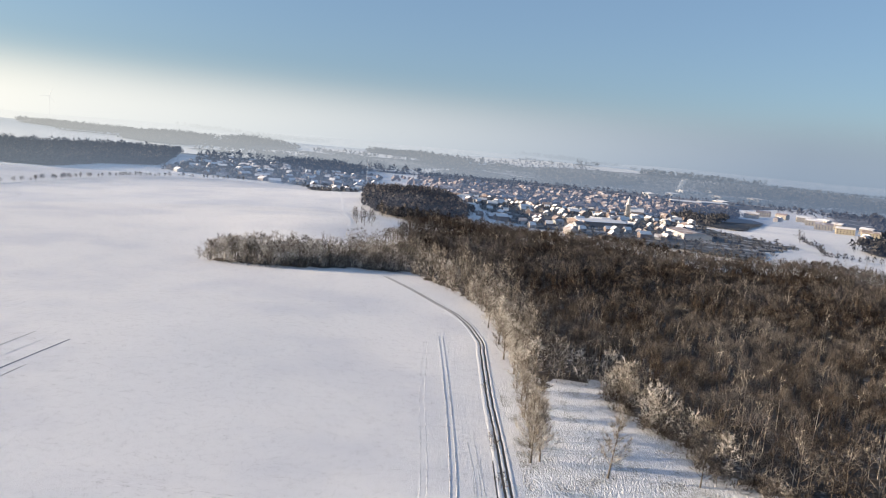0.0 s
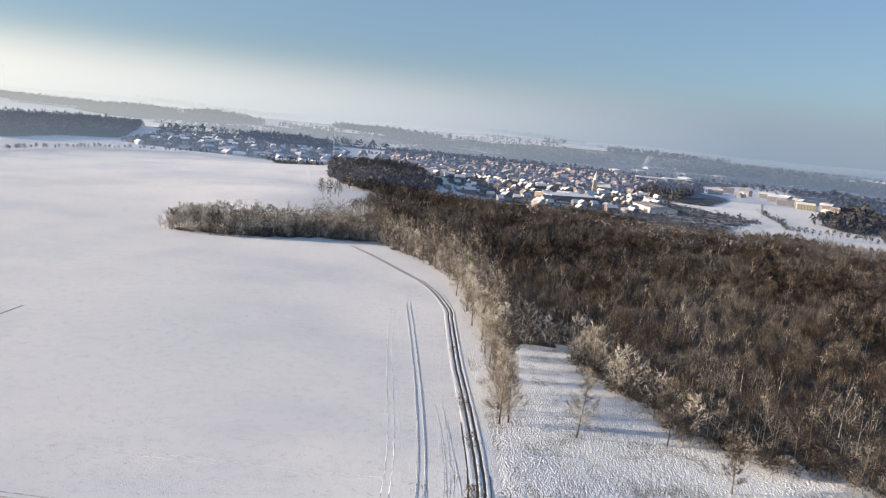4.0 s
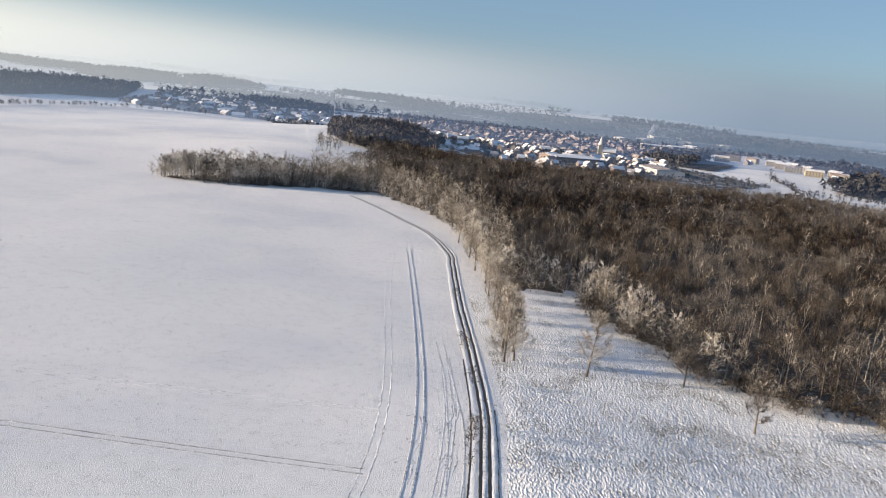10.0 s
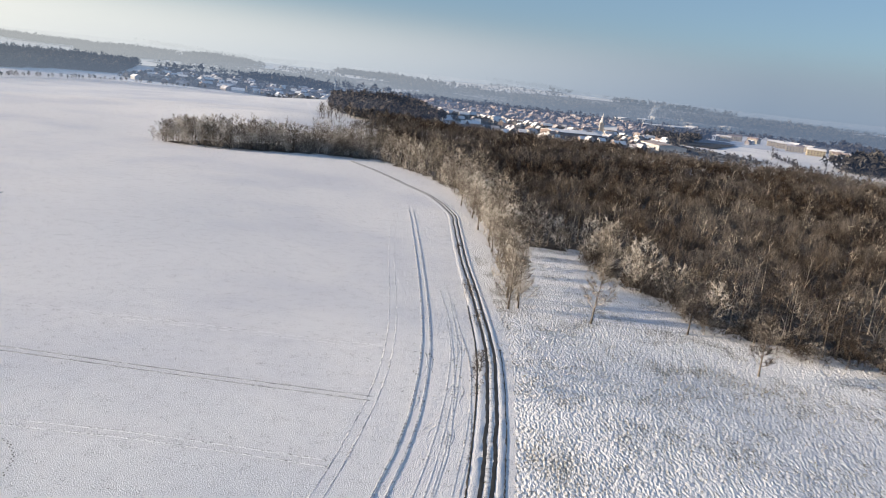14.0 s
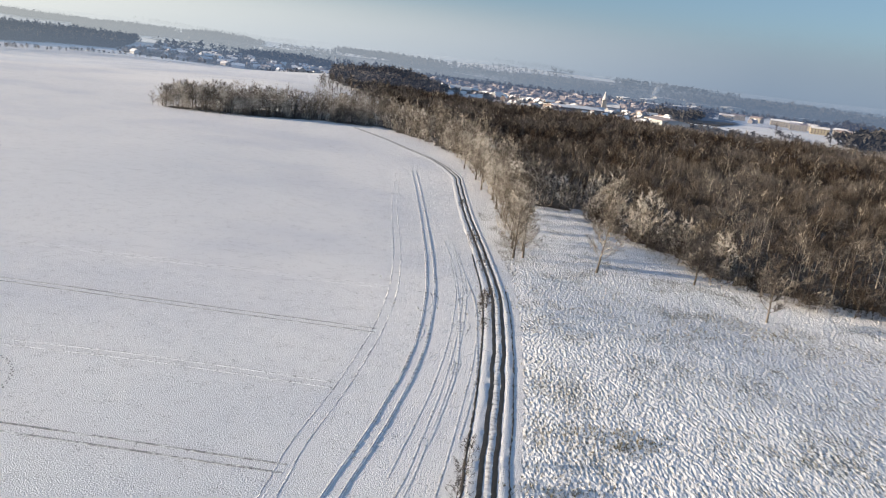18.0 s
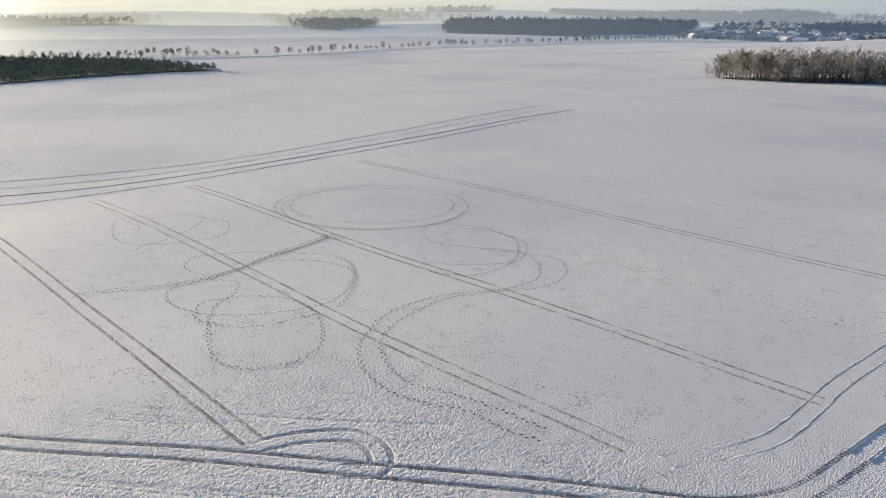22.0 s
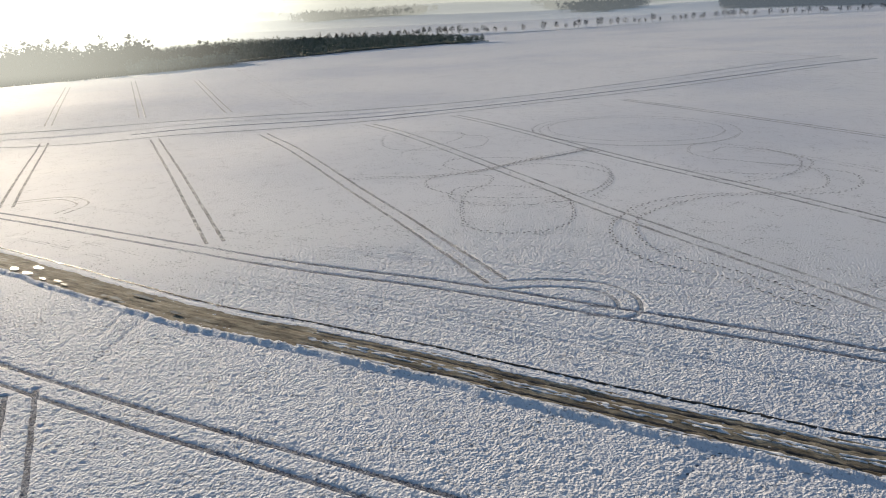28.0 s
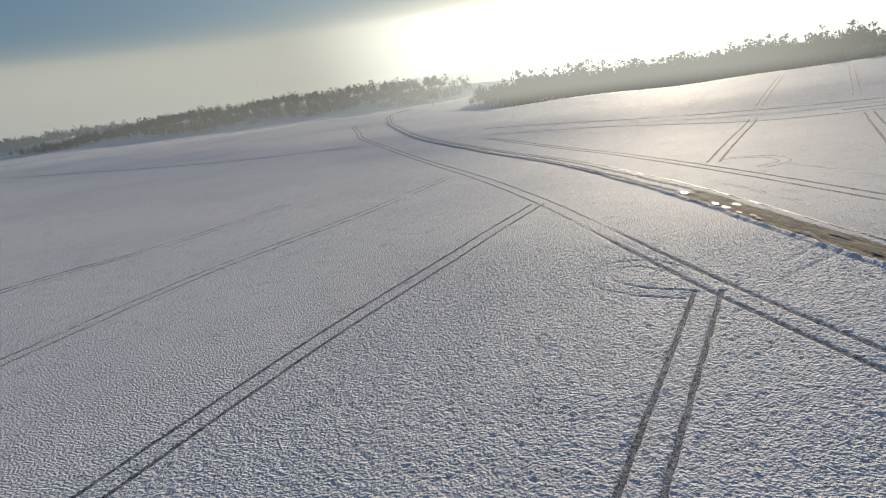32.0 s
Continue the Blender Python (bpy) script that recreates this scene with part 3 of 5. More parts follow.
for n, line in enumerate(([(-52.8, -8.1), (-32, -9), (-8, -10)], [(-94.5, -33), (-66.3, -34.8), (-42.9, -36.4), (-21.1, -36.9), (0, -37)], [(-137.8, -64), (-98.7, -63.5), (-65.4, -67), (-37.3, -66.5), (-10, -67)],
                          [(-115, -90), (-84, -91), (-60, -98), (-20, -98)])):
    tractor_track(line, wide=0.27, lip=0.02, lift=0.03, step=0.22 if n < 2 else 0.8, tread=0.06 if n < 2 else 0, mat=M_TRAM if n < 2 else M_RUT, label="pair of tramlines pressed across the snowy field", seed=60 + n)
tractor_track([(-22.6, 27.8), (-22.6, 26.0), (-22.1, 24.0), (-21.3, 22.4), (-19.5, 20.6)], gauge=0, wide=0.13, mat=M_TRAM, lip=0.01, lift=0.03, step=0.24, tread=0.04, label="single wheel track curving off the lane bank", seed=69)
for n, line in enumerate(([(-64.5, 3.0), (-62.0, 1.5), (-58.4, -1.0), (-55.1, -3.1)], [(-66.0, 1.0), (-63.7, -0.5), (-60.0, -2.4)])):
    tractor_track(line, gauge=0, wide=0.26, mat=M_FAINT, lip=0.0, lift=0.02, step=0.4, label="faint wheel track between the lane and the headland", seed=110 + n)
for n, line in enumerate(([(-86, 12.6), (-68.4, 24.6), (-52, 35.9), (-40, 45.6)], [(-84, 11.2), (-66.9, 22.6), (-58, 28.9)], [(-70, 6.6), (-53.5, 17.8), (-41.2, 26.4), (-30, 33.6)], [(-71, 8.4), (-55, 19.3), (-43, 27.8), (-33, 34.2)])):
    tractor_track(line, gauge=0, wide=0.26, mat=M_FAINT, lip=0.0, lift=0.02, step=0.4, label="faint drill row along the field headland", seed=114 + n)
tractor_track([(-244, -146), (-243, -226), (-293, -425)], wide=0.6, mat=M_FAINT, seed=66)
tractor_track([(-52, -9.2), (-53.4, -13.7), (-56.3, -16.9), (-60.1, -16.7), (-60.8, -13.4), (-56.1, -8.9)], wide=0.17, mat=M_RUT, lip=0.0, lift=0.015, label="tight turning loop of tractor tracks", seed=67)
q, n = spline(LANE[8:18], 6)
for j, (off, a, b) in enumerate(((-6.0, 2, 15), (-8.6, 4, 19), (-19.5, 1, 13))):
    tractor_track([tuple(p) for p in (q + n * off)[a:b]], gauge=0.5, wide=0.12, mat=M_FAINT, lip=0.0, lift=0.005, label="faint drill rows along the field headland", seed=80 + j)
for j, line in enumerate(([(3.1, 168.7), (6.3, 167.6), (7.9, 160.1), (7, 150.6), (3.6, 144.2)], [(-3.8, 151.6), (-0.7, 153.8), (0.7, 149.5), (0.6, 142), (-1.5, 134.3)], [(2.2, 127.7), (4.8, 129.9), (6.5, 135.3), (7.6, 133), (6.5, 127.6)],
                          [(-4.5, 129.8), (-1.9, 132), (0, 127.6), (-0.7, 122.1)], [(1.2, 114.1), (3.1, 117.5), (5.6, 115.3), (5.2, 110.5)])):
    tractor_track(line, gauge=1.1, wide=0.18, mat=M_HEAD, lip=0.012, lift=0.02, step=0.5, label="small curved tyre marks in the headland snow", seed=90 + j)
for j, line in enumerate(([(3.4, 213.7), (6.9, 178.1), (9.5, 148.3), (9.4, 127.3), (8.8, 109.2), (6, 88)], [(1.8, 207.5), (4.8, 178.1), (6, 147.4), (6, 126.4), (5.3, 108.3), (2, 86)])):
    tractor_track(line, gauge=0, wide=0.24, mat=M_HEAD, lip=0.012, lift=0.02, label="faint drill rows along the field headland", seed=96 + j)
for j, line in enumerate(([(5.5, 194.5), (7.3, 161.5), (6.2, 130), (4.1, 106.3), (1.7, 89.1), (0.2, 79.2), (-1.6, 70)], [(3.8, 185.8), (5.3, 155.3), (4.2, 126.3), (1.8, 103.6), (-0.6, 88.5), (-2.6, 77)], [(9.2, 156.7), (9.6, 135.1), (8.4, 115.4), (6.4, 97.9), (4.5, 83.2), (3, 73)])):
    tractor_track(line, gauge=(0.9, 0, 0)[j], wide=0.2, mat=M_HEAD, lip=0.010, lift=0.016, step=0.5, label="shallow snowed-in wheel tracks beside the lane", seed=130 + j)
tractor_track([(-124, -11), (-123.2, -7.1), (-121.3, -3.3), (-116.2, -1.3), (-113.2, -1.8), (-110.2, -4.5)], gauge=1.6, wide=0.22, lip=0.01, lift=0.02, label="small turning loop beside the headland tracks", seed=68)


# ---- clods of the near field, with the wheel ruts pressed in ----
CELL = 0.168
cx, cy = np.meshgrid(np.arange(CLOSE_X[0] - 1, CLOSE_X[1] + 1, CELL), np.arange(CLOSE_Y[0] - 1, CLOSE_Y[1] + 1, CELL))
clods = 0.4 + 0.85 * hummocks(cx + 0.15 * cy, cy / 1.7, 0.22, 1) + 0.10 * hummocks(cx - 0.2 * cy, cy / 1.6, 0.6, 3)
rut = np.zeros(cx.shape)
for line, side, half, press in PRESSED:
    q, n = spline(line, 0.1)
    p = q + n * side
    a, b = (p[:, 0] - cx[0, 0]) / CELL, (p[:, 1] - cy[0, 0]) / CELL
    for di in range(-2, 4):
        for dj in range(-2, 4):
            i, j = np.floor(a).astype(int) + di, np.floor(b).astype(int) + dj
            near_by = press * smooth(half + 0.14, half, np.hypot(a - i, b - j) * CELL)
            ok = (i >= 0) & (j >= 0) & (i < cx.shape[1]) & (j < cx.shape[0])
            np.maximum.at(rut, (j[ok], i[ok]), near_by[ok])
deep = (1 - np.minimum(rut, 1)) * clods + rut
v = np.stack([cx, cy, ground_z(cx, cy) + 0.015 - 0.13 * deep * close_by(cx, cy)], -1).reshape(-1, 3)
k, rws = cx.shape[1], cx.shape[0]
i = (np.arange(rws - 1)[:, None] * k + np.arange(k - 1)[None, :]).ravel()
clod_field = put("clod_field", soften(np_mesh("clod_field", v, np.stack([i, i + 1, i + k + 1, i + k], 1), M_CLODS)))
tagged(clod_field, "snow-covered clods of the ploughed field beside the lane", "field", kind="structure")


# clods farther out, standing proud of the sheet
for x0, x1, y0, y1 in ((-128, -10, 60, 148), (-128, -78, -20, 60)):
    fx, fy = np.meshgrid(np.arange(x0, x1, 0.36), np.arange(y0, y1, 0.4))
    fade = smooth(0, 18, np.minimum(np.minimum(fx - x0, x1 - fx), np.minimum(fy - y0, y1 - fy)))
    v = np.stack([fx, fy, ground_z(fx, fy) - 0.04 * (1 + 3 * (1 - fade)) + 0.19 * fade * hummocks(fx + 0.15 * fy, fy / 1.8, 0.55, 5)], -1).reshape(-1, 3)
    k, rws = fx.shape[1], fx.shape[0]
    i = (np.arange(rws - 1)[:, None] * k + np.arange(k - 1)[None, :]).ravel()
    tagged(put("clod_field", soften(np_mesh("clod_field", v, np.stack([i, i + 1, i + k + 1, i + k], 1), M_FIELD))), "low snow-covered clods of the ploughed field", "field", kind="structure")


# ---- footprints ----
def footprints(points, seed, pace=0.62):
    rng = np.random.default_rng(seed)
    q, n = spline(points, pace)
    ang = np.linspace(0, 2 * np.pi, 7)[:-1]
    V, F = [], []
    for j, (p, w) in enumerate(zip(q, n)):
        side = (0.13 if j % 2 else -0.13) + rng.normal(0, 0.05)
        c = p + w * side
        along = np.array([-w[1], w[0]])
        a, b = rng.uniform(0.18, 0.27), rng.uniform(0.09, 0.14)
        ring = c[None] + np.cos(ang)[:, None] * along * a + np.sin(ang)[:, None] * w * b
        z = ground_z(ring[:, 0], ring[:, 1]) + 0.06 + rng.uniform(0, 0.03, 6)
        zc = float(ground_z(*c)) + 0.05
        base = len(V)
        V += [(*r, h) for r, h in zip(ring, z)] + [(*c, zc)]
        F += [(base + m, base + (m + 1) % 6, base + 6) for m in range(6)]
    return tagged(put("footprint_trail", np_mesh("footprint_trail", V, F, M_PRINT)), "looping trail of dark footprints trodden in the snow", "footprints", "footprint loops", "stuff")


def ring_line(cx, cy, a, b, turn, start=0.0, sweep=360.0):
    t = np.radians(np.linspace(start, start + sweep, 14))
    c, s = math.cos(radians(turn)), math.sin(radians(turn))
    return [(cx + a * math.cos(u) * c - b * math.sin(u) * s, cy + a * math.cos(u) * s + b * math.sin(u) * c) for u in t]


for n, line in enumerate((ring_line(-110.5, 100.5, 20.5, 19, 40), ring_line(-111, 101, 17.5, 15.5, 40), ring_line(-109.5, 100, 19.2, 18.4, 40, 120, 230), ring_line(-97.9, 79, 2.2, 1.4, 0), ring_line(-98.2, 78.7, 1.2, 0.8, 0))):
    footprints(line, 100 + n)
# the left ring and its tail
for n, line in enumerate(([(-130.7, 53.6), (-136.4, 57.4), (-136.5, 62.3), (-134, 67.3), (-129.5, 70.4), (-125.4, 69.2), (-121.4, 64.9), (-118.6, 59.1), (-117.4, 54.5), (-119.8, 51.7), (-124.4, 51.5), (-130.7, 53.6)],
                          [(-127.5, 57.2), (-131.9, 59.8), (-132.9, 64.9), (-128.1, 69.6), (-123.8, 69.9), (-122.8, 71.6), (-117.7, 70.2), (-113.5, 66.3), (-113.1, 61.8), (-114.5, 56.9), (-117.3, 53.6), (-115.9, 50.5)])):
    footprints(line, 120 + n)
# the trail to the trodden spot
for n, line in enumerate(([(-98.6, 78.6), (-97.2, 71.9), (-97.6, 67), (-101.5, 63), (-104.7, 57.7), (-104.6, 54.5), (-101.8, 52), (-98.4, 51.8), (-95.6, 53.7), (-95.3, 57.3), (-96.6, 62.9), (-96.8, 69.9), (-97.8, 77.9)],
                          [(-101.9, 35), (-99.4, 40.1), (-95.5, 46), (-94.8, 49.7), (-94.2, 55.1), (-95.7, 61.5), (-96.8, 69), (-98.2, 78.3)],
                          [(-102.6, 35.9), (-100.1, 41), (-96.5, 46.5), (-95.7, 50.2), (-95, 55.7), (-96.6, 62.1), (-98.1, 69.9), (-99.6, 78.9)])):
    footprints(line, 130 + n)
# ovals
for n, line in enumerate(([(-94.5, 56.5), (-94.8, 49.7), (-94.8, 46.3), (-92.5, 43.9), (-88.9, 42.8), (-83.9, 43.5), (-80.4, 45.3), (-77, 48.9), (-74.6, 53.2), (-73.6, 58.1), (-75.9, 63.5), (-80.8, 69.1), (-85.5, 71.7), (-90.2, 71.7), (-93.9, 69.4), (-97.6, 66.1)],
                          [(-71.2, 57.7), (-75.1, 63.7), (-79.9, 68.5), (-85.3, 69.4), (-89.8, 68), (-93.8, 64.3), (-95.2, 60.4)])):
    footprints(line, 140 + n)
# the heart-shaped loop
for n, line in enumerate(([(-93.6, 51.9), (-90.6, 53.9), (-88.6, 53.1), (-86, 50.4), (-84.3, 47), (-82, 44.6), (-76.7, 41.1), (-71, 38.1), (-67.7, 37.4), (-64.4, 38.7), (-62.7, 41.4), (-62, 44.3), (-63.2, 48), (-66, 50.6), (-70.3, 53.7)],
                          [(-70.3, 53.7), (-75.2, 55.1), (-80.2, 54.5), (-84.1, 51.5), (-85.8, 48.6), (-86.5, 46.3), (-84.8, 44), (-82, 42.4), (-79.4, 42.8), (-75.3, 44.6), (-73, 48.1), (-72.1, 51.3), (-71.3, 54.2)])):
    footprints(line, 150 + n)
# the second ring
for n, line in enumerate(([(-76.4, 79.7), (-72.3, 82.1), (-68.1, 86.2), (-65.7, 90.6), (-66.6, 94.5), (-70.2, 100.1), (-75, 101.8), (-82.3, 102.7), (-87.9, 100.8), (-90.7, 96.9), (-88.7, 93.1), (-85.2, 90), (-80.6, 89.3)],
                          [(-84.5, 94.1), (-85.8, 98.4), (-81.7, 101.9), (-75, 101.8), (-69.8, 97.2), (-66.4, 91.4), (-65.3, 85.7), (-66.4, 80.2), (-69.6, 78.1)])):
    footprints(line, 160 + n)
# long s-shaped trails
for n, line in enumerate(([(-80.6, 89.3), (-74.7, 92.2), (-68.6, 95.5), (-63.1, 93.1), (-59.6, 89.1), (-58, 85.2), (-58.7, 80.2), (-61.1, 75.7), (-63.8, 70.8), (-64.9, 65.3), (-64.2, 59.2), (-61.7, 54.1), (-59.5, 50.8), (-55.2, 47.6), (-52.4, 46.5), (-48.4, 45.9), (-44.4, 46.8), (-40.6, 48.5), (-35.5, 48.3), (-32.2, 49.1)],
                          [(-73.9, 92.3), (-66.9, 95.5), (-61.3, 96.7), (-57.3, 93.1), (-55.3, 87.6), (-56.1, 82.6), (-58.5, 79), (-60.5, 74.9), (-62.6, 70.3), (-62.6, 64.6), (-61.8, 59.5), (-59.9, 55.2), (-57.3, 52.4), (-54.1, 50.3), (-51.5, 49.1), (-47.9, 48.8), (-44.1, 50), (-39.6, 50.8), (-35.5, 51), (-33, 51.2)])):
    footprints(line, 170 + n)


# ---- trees ----
def tube(P, R, sides):
    """Corners and triangles of a tapering tube along points."""
    P = np.array(P, float)
    V, F = [], []
    ang = np.arange(sides) * 2 * np.pi / sides
    for j, (p, r) in enumerate(zip(P, R)):
        d = P[min(j + 1, len(P) - 1)] - P[max(j - 1, 0)]
        d /= np.linalg.norm(d) + 1e-9
        u = np.cross(d, (0.31, 0.94, 0.12))
        u /= np.linalg.norm(u) + 1e-9
        w = np.cross(d, u)
        V.append(p + r * (np.cos(ang)[:, None] * u + np.sin(ang)[:, None] * w))
    for j in range(len(P) - 1):
        for s in range(sides):
            a, b = j * sides + s, j * sides + (s + 1) % sides
            F += [(a, b, b + sides), (a, b + sides, a + sides)]
    return np.vstack(V), F


class Soup:
    def __init__(self):
        self.V, self.F, self.n = [], [], 0

    def add(self, V, F):
        self.V.append(np.asarray(V, float))
        self.F.append(np.asarray(F, int) + self.n)
        self.n += len(V)

    def arrays(self):
        return np.vstack(self.V), np.vstack(self.F)


def bare_tree(seed, h, spread=0.32, limbs=12, subs=4, twigs=5, low=0.25, sides=5, thick=0.016, twig_w=0.05, twig_l=1.3, upright=0.55, flat=False):
    """A leafless tree: arrays of its trunk and of its crown of limbs and twigs."""
    rng = np.random.default_rng(seed)
    trunk, crown = Soup(), Soup()
    lean = rng.normal(0, 0.03, 2)
    zs = np.linspace(0, 0.92, 3 if flat else 6)
    axis_pts = np.array([(lean[0] * z * h + rng.normal(0, 0.006) * h * z, lean[1] * z * h + rng.normal(0, 0.006) * h * z, z * h) for z in zs])
    rad = thick * h * (1 - zs * 0.93) * np.where(zs == 0, 1.35, 1)
    trunk.add(*tube(axis_pts, rad, sides))
    for j in range(limbs):
        t = low + (0.95 - low) * (j + rng.random()) / limbs
        base = np.array([np.interp(t, zs, axis_pts[:, m]) for m in range(3)])
        az = j * 2.4 + rng.normal(0, 0.4)
        length = h * spread * (1.25 - t) * rng.uniform(0.7, 1.25)
        up = upright + 0.5 * t
        d = np.array([math.cos(az), math.sin(az), up])
        d /= np.linalg.norm(d)
        mid = base + d * length * 0.5 + rng.normal(0, 0.04, 3) * length
        end = mid + (d + (0, 0, 0.35)) * length * 0.5 + rng.normal(0, 0.06, 3) * length
        r0 = thick * h * (1 - t * 0.85) * 0.45
        if flat:
            side = np.cross(d, rng.normal(0, 1, 3))
            side *= 1.6 * r0 / (np.linalg.norm(side) + 1e-9)
            crown.add([base + side, base - side, end], [(0, 1, 2)])
        else:
            crown.add(*tube([base, mid, end], [r0, r0 * 0.6, r0 * 0.12], 3))
        for s in range(subs):
            f = rng.uniform(0.25, 1.0)
            b2 = base + (mid - base) * f * 2 if f < 0.5 else mid + (end - mid) * (f * 2 - 1)
            d2 = d + rng.normal(0, 0.55, 3) + (0, 0, 0.25)
            d2 /= np.linalg.norm(d2)
            l2 = length * rng.uniform(0.3, 0.55)
            e2 = b2 + d2 * l2
            side = np.cross(d2, rng.normal(0, 1, 3))
            side /= np.linalg.norm(side) + 1e-9
            w = max(r0 * 0.35, twig_w * 0.6)
            crown.add([b2 + side * w, b2 - side * w, e2], [(0, 1, 2)])
            for _ in range(twigs):
                g = rng.uniform(0.2, 1.0)
                b3 = b2 + d2 * l2 * g
                d3 = d2 * 0.7 + rng.normal(0, 0.6, 3) + (0, 0, 0.2)
                d3 /= np.linalg.norm(d3)
                side = np.cross(d3, rng.normal(0, 1, 3))
                side /= np.linalg.norm(side) + 1e-9
                l3 = twig_l * rng.uniform(0.6, 1.3)
                crown.add([b3 + side * twig_w, b3 - side * twig_w, b3 + d3 * l3], [(0, 1, 2)])
    return trunk.arrays(), crown.arrays()


def tree_thing(seed, twig_mat, bark_mat, label, category, group, name="tree", **kw):
    (tv, tf), (cv, cf) = bare_tree(seed, **kw)
    t = tagged(new(name), label, category, group)
    put("trunk", soften(np_mesh("trunk", tv, tf, bark_mat)), t)
    put("crown", np_mesh("crown", cv, cf, twig_mat), t)
    return t


def scatter(protos, places, seed, lo=0.8, hi=1.2, sink=0.1, grow=lambda x, y: 1.0):
    """The first places take the prototypes themselves, the rest copies."""
    rng = np.random.default_rng(seed)
    fresh = list(protos)
    for j, (x, y) in enumerate(places):
        s = rng.uniform(lo, hi) * grow(x, y)
        m = Matrix.LocRotScale((x, y, float(ground_z(x, y)) - sink), Euler((0, 0, rng.uniform(0, 6.28))), None)
        src = protos[j % len(protos)]
        if fresh and src in fresh:
            fresh.remove(src)
            src.matrix_basis = m @ Matrix.Diagonal((s, s, s, 1))
        else:
            c = copy_thing(src, m)
            c.scale = (s, s, s)


def spots(poly, spacing, seed, jitter=0.45):
    rng = np.random.default_rng(seed)
    p = np.array(poly, float)
    X, Y = np.meshgrid(np.arange(p[:, 0].min(), p[:, 0].max(), spacing), np.arange(p[:, 1].min(), p[:, 1].max(), spacing))
    X = X.ravel() + rng.uniform(-jitter, jitter, X.size) * spacing
    Y = Y.ravel() + rng.uniform(-jitter, jitter, Y.size) * spacing
    k = inside(poly, X, Y)
    return np.stack([X[k], Y[k]], 1)


def grove(name, places, protos, mat, seed, lo=0.85, hi=1.15, sink=0.2):
    """Many trees joined into one mesh."""
    rng = np.random.default_rng(seed)
    z = ground_z(places[:, 0], places[:, 1]) - sink
    V, F, n = [], [], 0
    for (x, y), h in zip(places, z):
        pv, pf = protos[rng.integers(len(protos))]
        a, s = rng.uniform(0, 6.28), rng.uniform(lo, hi)
        c, sn = math.cos(a) * s, math.sin(a) * s
        V.append(np.stack([pv[:, 0] * c - pv[:, 1] * sn + x, pv[:, 0] * sn + pv[:, 1] * c + y, pv[:, 2] * s + h], 1))
        F.append(pf + n)
        n += len(pv)
    return put(name, np_mesh(name, np.vstack(V), np.vstack(F), mat))


def lean_proto(seed, **kw):
    (tv, tf), (cv, cf) = bare_tree(seed, sides=3, **kw)
    return np.vstack([tv, cv]), np.vstack([tf, cf + len(tv)])


def dome_tree(seed, h, r, twigs, twig_w=0.15, low=0.45, bare=False):
    """A leafless forest tree: a trunk, a few limbs and a rounded, dense crown of fine twigs."""
    rng = np.random.default_rng(seed)
    soup = Soup()
    soup.add(*tube([(0, 0, 0), (0.1, 0.05, h * 0.75)] if bare else [(0, 0, 0), (0.1, 0.05, h * 0.4), (0, 0.1, h * 0.75)], [0.26, 0.1] if bare else [0.24, 0.17, 0.07], 3))
    mid, tall = np.array((0, 0, h * (1 + low) / 2)), h * (1 - low) / 2
    lobes = rng.normal(0, 1, (7, 3)) + (0, 0, 0.5)
    lobes /= np.linalg.norm(lobes, axis=1)[:, None]
    way = rng.normal(0, 1, (twigs * 2, 3))
    way /= np.linalg.norm(way, axis=1)[:, None]
    way = way[way[:, 2] > -0.35][:twigs]
    swell = 0.80 + 0.30 * np.max(way @ lobes.T, axis=1) ** 4
    size = np.array((r, r, tall))
    tip = mid + way * size * (swell * rng.uniform(0.82, 1.08, len(way)))[:, None]
    foot = mid + (way + rng.normal(0, 0.2, way.shape)) * size * (swell * rng.uniform(0.45, 0.82, len(way)))[:, None] - (0, 0, 0.1 * tall)
    side = np.cross(tip - foot, rng.normal(0, 1, way.shape))
    side *= twig_w * rng.uniform(0.6, 1.3, (len(way), 1)) / (np.linalg.norm(side, axis=1)[:, None] + 1e-9)
    k = len(way)
    if bare:
        heart = mid + way * size * (swell * rng.uniform(0.55, 0.95, k))[:, None]
        tri = heart[:, None, :] + rng.normal(0, twig_w * 1.25, (k, 3, 3))
    else:
        tri = np.stack([foot + side, foot - side, tip], 1)
    soup.add(tri.reshape(-1, 3), np.arange(3 * k).reshape(k, 3))
    for j in range(0 if bare else 4):
        a = j * 1.6 + rng.random()
        e = mid + np.array((math.cos(a) * r * 0.7, math.sin(a) * r * 0.7, tall * 0.4))
        soup.add([(0.12, 0, h * 0.38), (-0.12, 0, h * 0.40), e], [(0, 1, 2)])
    return soup.arrays()


# the forest: its edge tree by tree, the depth joined
forest_pts = np.vstack([spots(FOREST, 6.6, 31), spots([p for p in FOREST if p[0] < -40 and 440 < p[1] < 545], 6.0, 30)])
gap = edge_gap(FOREST, forest_pts)
near = (gap < 6.5) & (np.hypot(*forest_pts.T) < 520) & (forest_pts[:, 0] < 125) & (forest_pts[:, 1] < 500)
edge_pts = forest_pts[near]
print("edge trees", len(edge_pts))
frosted = [tree_thing(200 + s, M_FROST, M_BARK, "leafless tree with frosted twigs at the forest edge", "tree", "trees of the forest edge",
                      h=12.5 + s, spread=0.42, limbs=22, subs=6, twigs=10, low=0.06, twig_w=0.045, twig_l=1.2) for s in range(5)]
stature = lambda x, y: 0.94 if x < -40 else 1.0
# edge trees past x = 84 have their shade put into darker twigs
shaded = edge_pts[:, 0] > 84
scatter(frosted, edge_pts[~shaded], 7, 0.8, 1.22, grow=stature)
